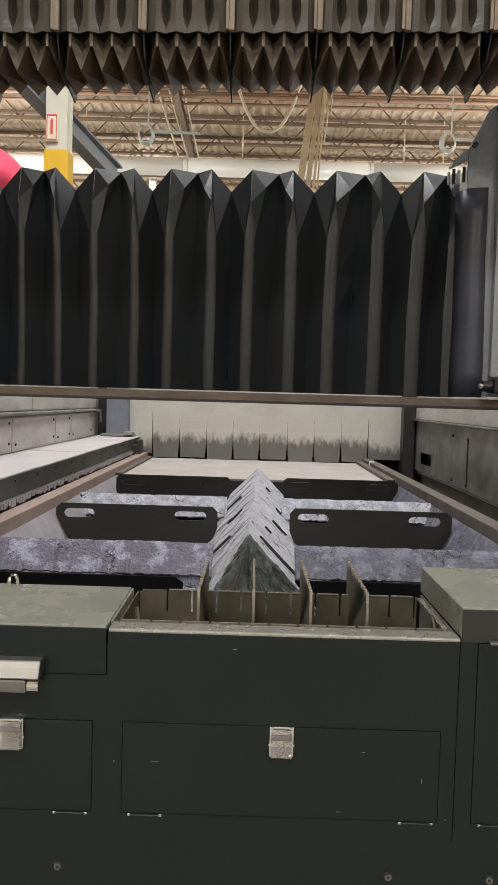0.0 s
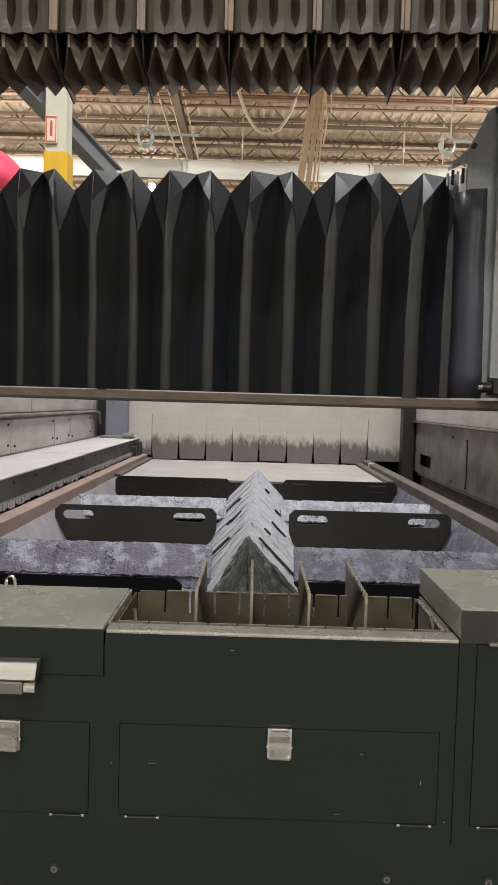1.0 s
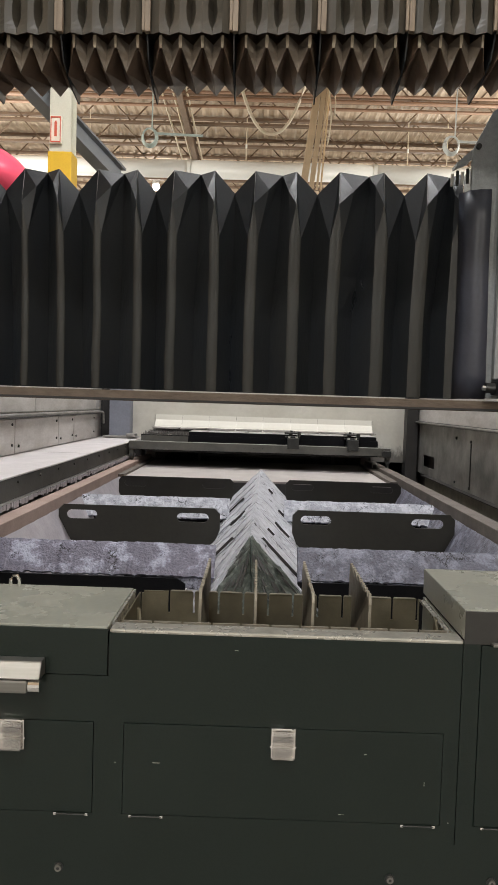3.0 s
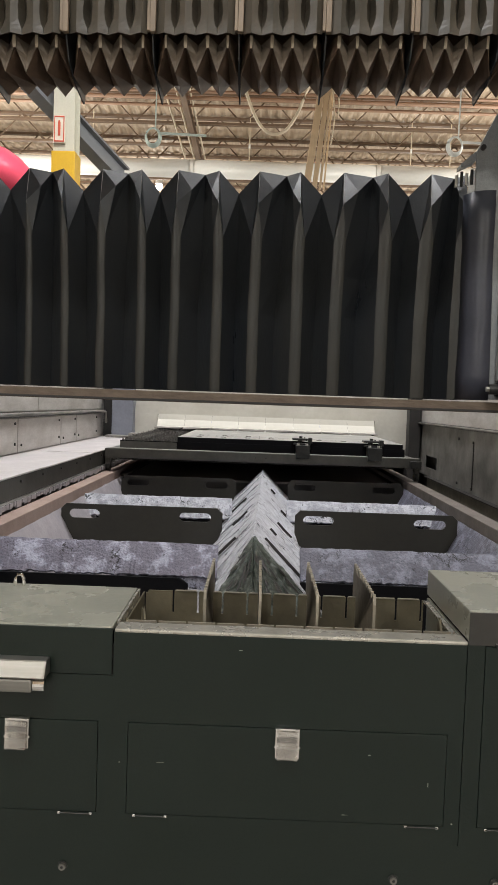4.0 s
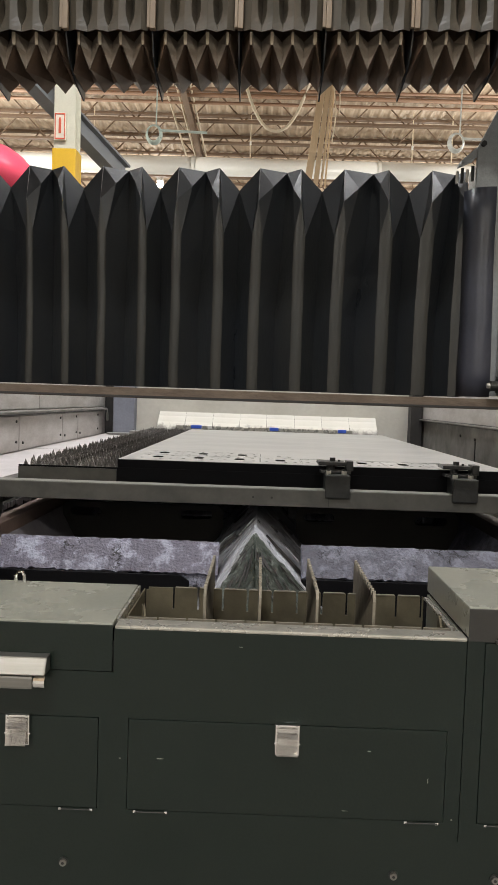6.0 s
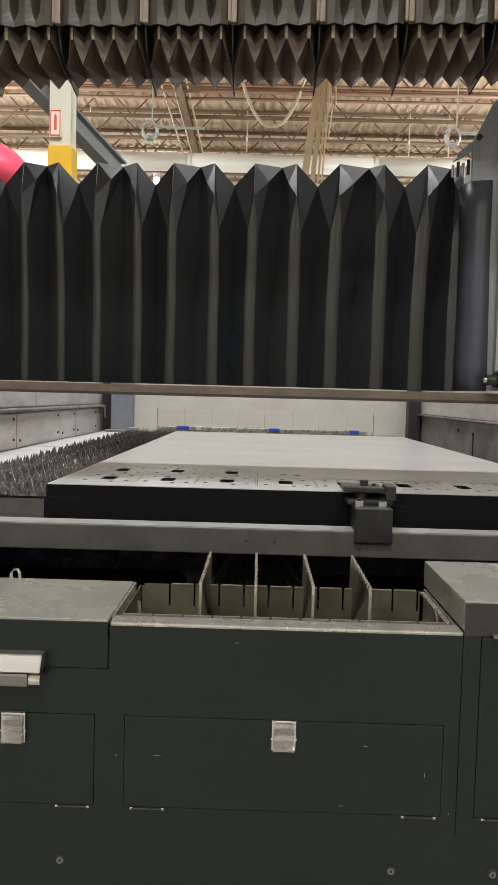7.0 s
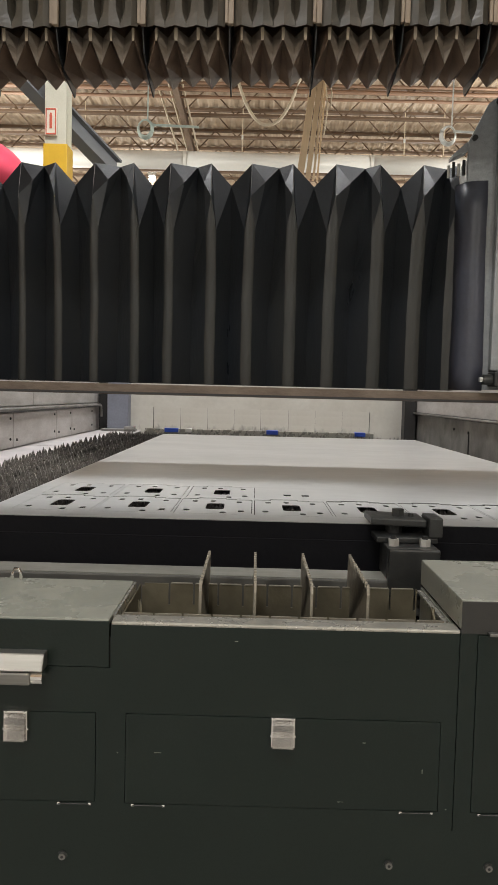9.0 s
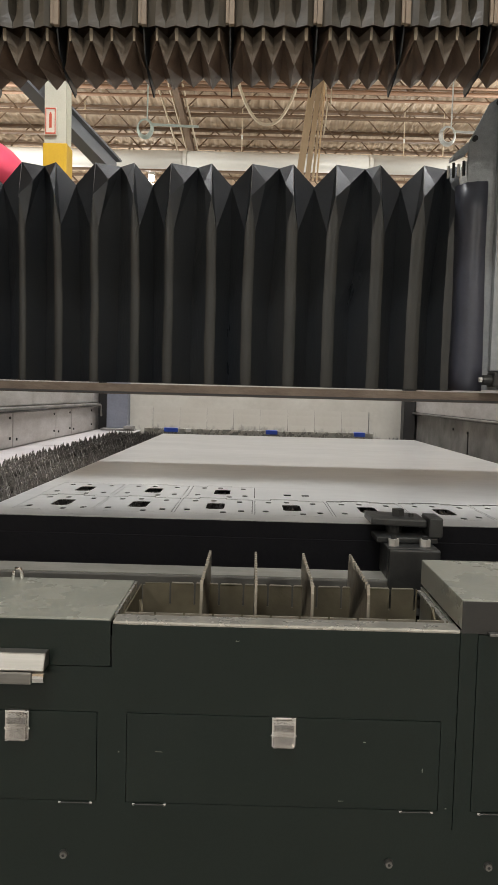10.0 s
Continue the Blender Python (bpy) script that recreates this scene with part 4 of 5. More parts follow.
        for a, w in ((a0, 0.001), (a0 * 0.4 + a1 * 0.6, 0.0036), (a1, 0.001)):
            c = Vector((-0.009 + 0.0173 * (y - ya), y + 0.03 * (a - a0), top + 0.002 * (y - ya))) + a * d + Vector((s * 0.003, 0, 0.004))
            for dy in (-w, w):
                for n in (-0.004, 0.0035):
                    bm.verts.new(c + Vector((s * n, dy, n)))
        bmesh.ops.convex_hull(bm, input=bm.verts)
        part("open_seam", bm, M_BLACK, rd)
    # the near end: two facets of flaky crust under the hips, coloured as shaded
    crease = Vector((0.012, -0.34, -0.27))
    for s in (-1, 1):
        def put(a, b, s=s):
            p = apex + b * ((1 - a) * crease + a * hips[s] * (0.95 if s < 0 else 1.0)) + Vector((0, -0.004, -0.006))
            u = (p.x * s + p.z * 0.95) * 42
            flake = 0.018 * abs(noise.noise(Vector((u, (p.x * s - p.z) * 7, s)))) + 0.006 * noise.noise(Vector((u * 2.3, p.y * 14, s * 2)))
            return p + Vector((0, flake * min(1, b * 5), -flake * min(1, b * 5)))
        part("ridge_end", thicken(rough_sheet(64, 64, put, 0.004, 30, 40 + s), 0.008), M_SLAG_DK, rd, "greenish crusted end, darkened in colour as the shaded face")
    # splits in the end crust, running down beside the hips
    rnd = random.Random(31)
    for k in range(30):
        s = -1 if k % 2 else 1
        a, b0 = rnd.uniform(0.06, 0.95), rnd.uniform(0.12, 0.5)
        run = rnd.uniform(0.05, 0.2)
        bm = bmesh.new()
        for f, w in ((0, 0.0008), (0.55, 0.0045), (1, 0.0008)):
            b = b0 + run * f
            shift = 0.35 * run * f * (1 if a < 0.6 else 0.3)
            c = apex + b * ((1 - a - shift) * crease + (a + shift) * hips[s]) + Vector((0, -0.017, 0.0))
            for dx in (-w, w):
                for dy in (-0.004, 0.006):
                    bm.verts.new(c + Vector((dx, dy, -abs(dx) * 0.5)))
        bmesh.ops.convex_hull(bm, input=bm.verts)
        part("open_seam", bm, M_BLACK, rd)


def build_curtain():
    c = thing("curtain_wall", "off-white coated cloth partition above the strip curtain", "partition")
    part("upper_cloth", box(-1.13, 1.33, CURTAIN - 0.0016, CURTAIN + 0.005, PIVOT - 0.0005, 2.2), M_CLOTH, c)
    bm = box(SLITS[-1] + 0.004, 1.33, CURTAIN - 0.0016, CURTAIN + 0.006, 0.70, PIVOT - 0.0006)
    part("fixed_strip", bm, M_CLOTH, c)
    part("side_strip", box(-1.13, SLITS[0] - 0.004, CURTAIN - 0.0016, CURTAIN + 0.006, 0.70, PIVOT - 0.0006), M_CLOTH, c)
    for o in c.children:
        drop_attribute(o.data)
    flaps = []
    for k, (a, b) in enumerate(zip(SLITS[:-1], SLITS[1:])):
        f = new("curtain_flap")
        tagged(f, "off-white cloth curtain strip, sooty at its free end", "curtain strip", "curtain strips")
        f.location = ((a + b) / 2, CURTAIN + 0.003, PIVOT)
        w = (b - a) / 2
        hang = 0.404 - 0.008 * math.sin(k * 2.1)
        obs = []
        for name, z_top, z_end in (("upper_cloth", 0.0, FLAP_UP), ("middle_cloth", FLAP_UP, FLAP_UP + FLAP_MID), ("lower_cloth", FLAP_UP + FLAP_MID, hang)):
            bm = bmesh.new()
            ring = []
            for j in range(7):
                drop = z_top + (z_end - z_top) * j / 6
                e = 0.0008 + 0.011 * (drop / hang) ** 3
                bow = 0.006 * math.sin(k * 1.9) * (drop / hang) ** 2
                z = z_top - drop
                ring.append([bm.verts.new(p) for p in ((-w + e, -0.0045 + bow, z), (w - e, -0.0045 - bow, z), (w - e, -0.0015 - bow, z), (-w + e, -0.0015 + bow, z))])
            for j in range(6):
                for i in range(4):
                    bm.faces.new((ring[j][i], ring[j][(i + 1) % 4], ring[j + 1][(i + 1) % 4], ring[j + 1][i]))
            bm.faces.new(ring[0])
            bm.faces.new(ring[-1])
            ob = part(name, bm, M_CLOTH, f)
            ob.location = (0, 0, -z_top)
            at = ob.data.attributes.new("drop", "FLOAT", "POINT")
            for i, v in enumerate(ob.data.vertices):
                at.data[i].value = min(1.0, (z_top - v.co.z) / hang)
            obs.append(ob)
        flaps.append((f, obs[1], obs[2]))
    # frame of the second station behind the curtain
    st = thing("rear_station_frame", "dark steel frame of the loading station", "frame")
    part("cross_bar", box(-0.55, 0.75, 7.4, 7.43, 0.66, 0.675), M_BEAM, st)
    part("upright", boxes([(-0.58, -0.55, 7.4, 7.43, 0.3, 0.9), (0.75, 0.78, 7.4, 7.43, 0.3, 0.9)]), M_BEAM, st)
    for x0, x1 in ((-1.025, -0.95), (0.985, 1.06)):
        part("station_rail", box(x0, x1, 7.0, 13.2, 0.62, 0.712), M_RAIL_R, st)
        for y in (7.2, 10, 13):
            part("station_leg", box(x0, x1, y, y + 0.08, 0, 0.62), M_BLACK, st)
    # added unseen enclosure: blocks hall light so the curtain slits stay dark
    hood = boxes([(-1.7, 1.7, 6.80, 13.5, 2.25, 2.3), (-1.7, -1.65, 6.80, 13.5, 0, 2.25), (1.65, 1.7, 6.80, 13.5, 0, 2.25), (-1.65, 1.65, 13.45, 13.5, 0, 2.25), (-1.65, -1.14, 6.80, 6.84, 0, 2.25), (1.34, 1.65, 6.80, 6.84, 0, 2.25)])
    tagged(link("station_hood", hood, M_BLACK), "unseen dark box added to keep light from behind the curtain", "hood", kind="structure")
    part("station_floor", box(-0.94, 0.98, 7.0, 13.2, 0.3, 0.33), M_BLACK, st)
    return flaps


def drop_attribute(me):
    at = me.attributes.new("drop", "FLOAT", "POINT")
    for i, v in enumerate(me.vertices):
        at.data[i].value = max(0.0, min(1.0, (PIVOT - v.co.z) / 0.404)) * 0.8


# ---------------------------------------------------------------- gantry bellows
def build_bellows():
    yb = 2.6
    # where the crests stand; they come in pairs, each pair closed at the top by folded gussets
    crest = [-1.36, -1.23, -1.09, -0.96, -0.825, -0.707, -0.571, -0.437, -0.31, -0.17, -0.031, 0.110, 0.258, 0.409, 0.557, 0.676]
    bl = thing("gantry_bellows", "black pleated cloth gantry bellows", "bellows")
    bm = bmesh.new()
    zb = 1.232
    rnd = random.Random(4)
    bands = [zb, 1.36, 1.50, 1.64, 1.76]
    vert = lambda x, y, z: bm.verts.new((x, y, z))
    cols = []
    for i, x in enumerate(crest):
        c = x + 0.015 - 0.028 * (x + 0.8)
        c = c if i % 2 == 0 else x + 0.025 - 0.027 * (x + 0.8)
        w = 0.0125 + 0.0078 * (x + 0.82)
        top = 1.979 + 0.0145 * (x + 0.825)
        left, mid, right = [], [], []
        for z in bands:
            j = 0.004 * noise.noise(Vector((x * 9, z * 5, 1)))
            t = max(0.0, (z - 1.5) / 0.3) * (x - c) * 0.5
            left.append(vert(c - w + j + t, yb - 0.024, z))
            mid.append(vert(c + j + t + rnd.uniform(-0.002, 0.002), yb - 0.033, z))
            right.append(vert(c + w + j * 0.5 + t, yb - 0.024, z))
        peak = vert(1.02 * x, yb + 0.055, 1.197 + (top - 1.197) * 1.02)
        neck = vert(x + (0.002 if i % 2 else -0.002), yb - 0.020, top - 0.115)
        cols.append((left, mid, right, peak, neck, x, top))
        # the strip along the crest: brown wear, plus front light put in its colour
        strip = bmesh.new()
        edge = [[strip.verts.new(v.co + Vector((0, -0.001, 0))) for v in (*line, end)] for line, end in ((left, neck), (mid, neck), (right, neck))]
        for a, b in zip(edge[:-1], edge[1:]):
            for k in range(len(bands)):
                strip.faces.new((a[k], b[k], b[k + 1], a[k + 1]))
        bmesh.ops.remove_doubles(strip, verts=strip.verts, dist=0.0001)
        part("crest_strip", strip, M_CREST, bl, smooth=True)
        # thin pale tube draws the highlight along the peak's crease
        part("piping", tube([neck.co + Vector((0, -0.001, -0.01)), neck.co.lerp(peak.co, 0.5) + Vector((0, -0.0015, 0)), peak.co], 0.0012 if i % 2 == 0 else 0.0008, 5), M_PIPING, bl)
    for i in range(len(cols) - 1):
        l0, m0, r0, p0, n0, x0, t0 = cols[i]
        l1, m1, r1, p1, n1, x1, t1 = cols[i + 1]
        closed, gap = i % 2 == 0, x1 - x0
        xm = x0 + gap * (0.66 if closed else 0.5)
        xv = (r0[0].co.x + l1[0].co.x) / 2
        valley = [vert(xv + (xm - xv) * max(0, (z - 1.5) / 0.4) + 0.004 * noise.noise(Vector((xm * 7, z * 4, 3))), yb + 0.045, z) for z in bands]
        for k in range(len(bands) - 1):
            bm.faces.new((r0[k], valley[k], valley[k + 1], r0[k + 1]))
            bm.faces.new((valley[k], l1[k], l1[k + 1], valley[k + 1]))
        if closed:
            low = vert(1.02 * xm, yb + 0.058, 1.197 + (t0 - 0.012 - 1.197) * 1.02)
            fold = vert(x0 + gap * 0.34, yb + 0.004, t0 - 0.058 + rnd.uniform(-0.012, 0.012))
            back = vert(x1 - gap * 0.18, yb + 0.006, t0 - 0.055 + rnd.uniform(-0.012, 0.012))
            for f in ((n0, fold, p0), (p0, fold, low), (r0[-1], fold, n0), (r0[-1], valley[-1], low, fold),
                      (n1, p1, back), (p1, low, back), (l1[-1], n1, back), (l1[-1], back, low, valley[-1])):
                bm.faces.new(f)
        else:
            low = vert(1.015 * xm, yb + 0.052, t0 - 0.062)
            for f in ((r0[-1], n0, p0), (r0[-1], p0, low, valley[-1]), (l1[-1], p1, n1), (l1[-1], valley[-1], low, p1)):
                bm.faces.new(f)
    part("pleats", bm, M_BELLOWS, bl)
    # flat end cloth that is clamped to the carriage
    bm = bmesh.new()
    grid = []
    for k in range(9):
        z = zb + (1.922 - zb) * k / 8
        grid.append([vert(x + 0.006 * noise.noise(Vector((x * 30, z * 5, 0))), y, z) for x, y in ((0.664, yb - 0.028), (0.684, yb - 0.078), (0.715, yb - 0.094), (0.755 - 0.006 * k / 8, yb - 0.098))])
    for a, b in zip(grid[:-1], grid[1:]):
        for i in range(3):
            bm.faces.new((a[i], a[i + 1], b[i + 1], b[i]))
    part("end_cloth", thicken(bm, 0.003), M_CLOTH_END, bl, "blue-black flat end cloth", True)
    part("back_cloth", box(-1.5, 0.70, yb + 0.07, yb + 0.08, zb, 1.88), M_BELLOWS, bl)
    r = thing("bellows_rail", "dust-covered brown steel rail under the bellows", "rail")
    part("rail_bar", box(-1.75, 1.75, 2.5, 2.72, 1.191, 1.226, 0.003), M_RAIL, r)
    part("rail_lip", box(-1.75, 1.75, 2.494, 2.5, 1.193, 1.200), M_BLACK, r)

    # carriage
    ca = thing("gantry_carriage", "grey hammer-painted gantry carriage housing", "carriage")
    # face plate with a sloping shoulder
    bm = bmesh.new()
    prof = [(0.690, 1.236), (0.690, 2.060), (0.752, 2.185), (0.785, 2.207), (1.30, 2.207), (1.30, 1.236)]
    lo, hi = [[bm.verts.new((x, y, z)) for x, z in prof] for y in (2.535, 2.55)]
    bm.faces.new(lo), bm.faces.new(hi)
    for i in range(len(prof)):
        j = (i + 1) % len(prof)
        bm.faces.new((lo[i], lo[j], hi[j], hi[i]))
    part("face_plate", bm, M_CARR, ca)
    part("front_cover", box(0.783, 1.30, 2.500, 2.533, 1.30, 2.17, 0.004), M_CARR, ca)
    part("body", box(0.72, 1.30, 2.552, 2.75, 1.24, 2.04, 0.004), M_CARR, ca)
    # bracket arm below the shoulder
    bm = bmesh.new()
    for x, z in ((0.689, 2.062), (0.640, 2.018), (0.640, 2.006), (0.689, 2.030)):
        for y in (2.545, 2.60):
            bm.verts.new((x, y, z))
    bmesh.ops.convex_hull(bm, input=bm.verts)
    part("bracket_arm", bm, M_CARR, ca)
    for x, z in ((0.707, 2.068), (0.782, 2.188), (0.80, 1.42)):
        part("knob", tube([(x, 2.534, z), (x, 2.522, z)], 0.009, 12), M_BLACK, ca)
    ro = part("cam_roller", tube([(0.742, 2.45, 1.268), (0.772, 2.45, 1.268)], 0.017, 16), M_CLAMP, ca, "small steel roller")
    part("roller_block", box(0.773, 0.86, 2.42, 2.499, 1.246, 1.292, 0.004), M_CLAMP, ro)
    part("roller_nut", tube([(0.732, 2.45, 1.268), (0.742, 2.45, 1.268)], 0.009, 6), M_BOLT, ro)
    for k in range(4):
        part("cable_gland", tube([(0.682 - 0.014 * k, 2.56 + 0.012 * k, 1.955), (0.682 - 0.014 * k, 2.56 + 0.012 * k, 2.004 - 0.008 * (k % 2))], 0.0055, 8), M_BOLT if k % 2 else M_CLAMP, ca)


def build_upper_bellows():
    ub = thing("roof_bellows", "black pleated bellows overhead, gussets and underside coloured as lit", "bellows")
    pitch = 0.2315
    rise = lambda x: 0.0245 * (x + 0.09)
    # heights over the lower edge of the front cloth, half-width of the folded-in pocket
    pockets = ((0.0, 0.0), (0.010, 0.001), (0.022, 0.006), (0.036, 0.0105), (0.052, 0.0125), (0.07, 0.0125), (0.09, 0.010), (0.12, 0.008), (0.7, 0.008))
    for si in range(-5, 7):
        x0 = -0.325 + pitch * si
        rnd = random.Random(si + 50)
        tabs = [x0 + d + rnd.uniform(-0.003, 0.003) for d in (0.034, 0.0885, 0.146, 0.202)]
        ends = (x0 + 0.012, x0 + pitch - 0.012)
        # front cloth: flat crests with pockets folded in between them
        bm = bmesh.new()
        rows = []
        for h, w in pockets:
            row = [bm.verts.new((ends[0], 2.036, 2.172 + rise(x0) + h))]
            for a, b in zip(tabs[:-1], tabs[1:]):
                m = (a + b) / 2 + 0.002 * noise.noise(Vector((a * 40, h * 30, 2)))
                z = 2.172 + rise(m) + h - (0.004 if h == 0 else 0)
                row += [bm.verts.new((a, 2.026, 2.172 + rise(a) + h)), bm.verts.new((m - w - 0.0012, 2.032, z)), bm.verts.new((m, 2.033 + 2.6 * w, z)), bm.verts.new((m + w + 0.0012, 2.032, z))]
            row += [bm.verts.new((tabs[-1], 2.026, 2.172 + rise(tabs[-1]) + h)), bm.verts.new((ends[1], 2.036, 2.172 + rise(ends[1]) + h))]
            rows.append(row)
        for a, b in zip(rows[:-1], rows[1:]):
            for i in range(len(a) - 1):
                bm.faces.new((a[i], a[i + 1], b[i + 1], b[i]))
        part("front_cloth", thicken(bm, 0.0015), M_BELLOWS_FRONT, ub)
        # folded gussets facing the front, and the cloth that runs back from them
        under = bmesh.new()
        lean = lambda x: 0.014 * noise.noise(Vector((x * 5, 4.2, 0)))
        brim = lambda x, y, z: under.verts.new((x, y, z + rise(x)))
        crown = [brim(x, 2.066, 2.151 + rnd.uniform(-0.003, 0.003)) for x in tabs]
        mids = [(x0 + 0.004), *[(a + b) / 2 for a, b in zip(tabs[:-1], tabs[1:])], x0 + pitch - 0.004]
        tips = [brim(x, 2.072 if 0 < i < 4 else 2.11, (2.088 if 0 < i < 4 else 2.10) + rnd.uniform(-0.004, 0.004)) for i, x in enumerate(mids)]
        foot = [brim(x + lean(x), 2.262, 2.103 + rnd.uniform(-0.005, 0.003)) for x in mids]
        arch = [brim(x + lean(x), 2.255, 2.128 + rnd.uniform(-0.004, 0.004)) for x in tabs]
        tail = [brim(v.co.x, 2.275, 2.9) for v in foot]
        tail_a = [brim(v.co.x, 2.275, 2.9) for v in arch]
        for j in range(4):
            under.faces.new((crown[j], tips[j + 1], foot[j + 1], arch[j]))
            under.faces.new((tips[j], crown[j], arch[j], foot[j]))
            under.faces.new((arch[j], foot[j + 1], tail[j + 1], tail_a[j]))
            under.faces.new((foot[j], arch[j], tail_a[j], tail[j]))
        # underside browned in colour for warm light from beneath
        part("under_cloth", under, M_BELLOWS_TOP, ub)
        for j in range(3):
            a, b, m = tabs[j], tabs[j + 1], mids[j + 1]
            bm = bmesh.new()
            p = lambda x, y, z: bm.verts.new((x, y, z + rise(x)))
            notch, tip = p(m + rnd.uniform(-0.002, 0.002), 2.098, 2.172), p(m, 2.071, 2.087)
            fold = p(m + rnd.uniform(-0.003, 0.003), 2.082, 2.135)
            ta, tb, ba, bb = p(a + 0.003, 2.062, 2.180), p(b - 0.003, 2.062, 2.180), p(a + 0.003, 2.066, 2.150), p(b - 0.003, 2.066, 2.150)
            for f in ((ta, notch, fold, ba), (ba, fold, tip), (notch, tb, bb, fold), (fold, bb, tip)):
                bm.faces.new(f)
            # gusset faces lightened to show the light they catch
            part("gusset", thicken(bm, 0.0012), M_GUSSET, ub)
        for x in tabs:
            w = 0.0036 + rnd.uniform(-0.0006, 0.0012)
            bm = bmesh.new()
            for y, z, k in ((2.058, 2.181, 0.9), (2.060, 2.163, 1.0), (2.063, 2.150, 0.8)):
                for e in (-w * k, w * k):
                    bm.verts.new((x + e, y, z + rise(x)))
            vs = list(bm.verts)
            bm.faces.new((vs[0], vs[1], vs[3], vs[2])), bm.faces.new((vs[2], vs[3], vs[5], vs[4]))
            part("crest_tape", thicken(bm, 0.0012), M_TAPE_EDGE, ub)
        # half gussets that run down to the fin between the sets
        for a, m in ((tabs[0], x0 + 0.006), (tabs[-1], x0 + pitch - 0.006)):
            bm = bmesh.new()
            d = 0.003 if m > a else -0.003
            q = [bm.verts.new((x, y, z + rise(x))) for x, y, z in ((a + d, 2.062, 2.180), (m, 2.13, 2.19), (m, 2.12, 2.10), (a + d, 2.066, 2.150))]
            bm.faces.new(q)
            part("side_gusset", thicken(bm, 0.0012), M_BELLOWS_TOP, ub)
        # tan stiffener in front, black fin under it
        z = 2.172 + rise(x0)
        part("stiffener", boxes([(x0 - 0.0115, x0 - 0.003, 2.018, 2.03, z + 0.002, 2.9), (x0 - 0.0025, x0 + 0.0115, 2.014, 2.03, z - 0.002, 2.9)], 0.0015), M_STIFF, ub)
        bm = bmesh.new()
        prof = [(2.045, z + 0.05), (2.045, z), (2.075, z - 0.05), (2.15, z - 0.082), (2.262, z - 0.094), (2.272, z - 0.08), (2.28, z + 0.05)]
        d = lean(x0)
        lo, hi = [[bm.verts.new((x0 + e + d * max(0, y - 2.07) * 5, y, h)) for y, h in prof] for e in (-0.002, 0.002)]
        bm.faces.new(lo), bm.faces.new(hi)
        for i in range(len(prof)):
            j = (i + 1) % len(prof)
            bm.faces.new((lo[i], lo[j], hi[j], hi[i]))
        part("fin", bm, M_BELLOWS, ub)
    # added black sheet that stops rear lamps from lighting the bellows' underside
    bm = bmesh.new()
    for x in (-1.7, 1.7):
        for y in (2.285, 2.295):
            bm.verts.new((x, y, 2.9))
            bm.verts.new((x, y, 2.16 + rise(x)))
    bmesh.ops.convex_hull(bm, input=bm.verts)
    part("back_strip", bm, M_BLACK, ub)
    g = thing("portal", "dark steel portal carrying the bellows", "portal")
    for x in (-1.75, 1.72):
        part("portal_leg", box(x - 0.1, x + 0.1, 2.1, 2.75, 0, 3.1, 0.01), M_CARR, g)
    part("portal_beam", box(-1.85, 1.82, 2.02, 2.29, 2.902, 3.1, 0.01), M_CARR, g)


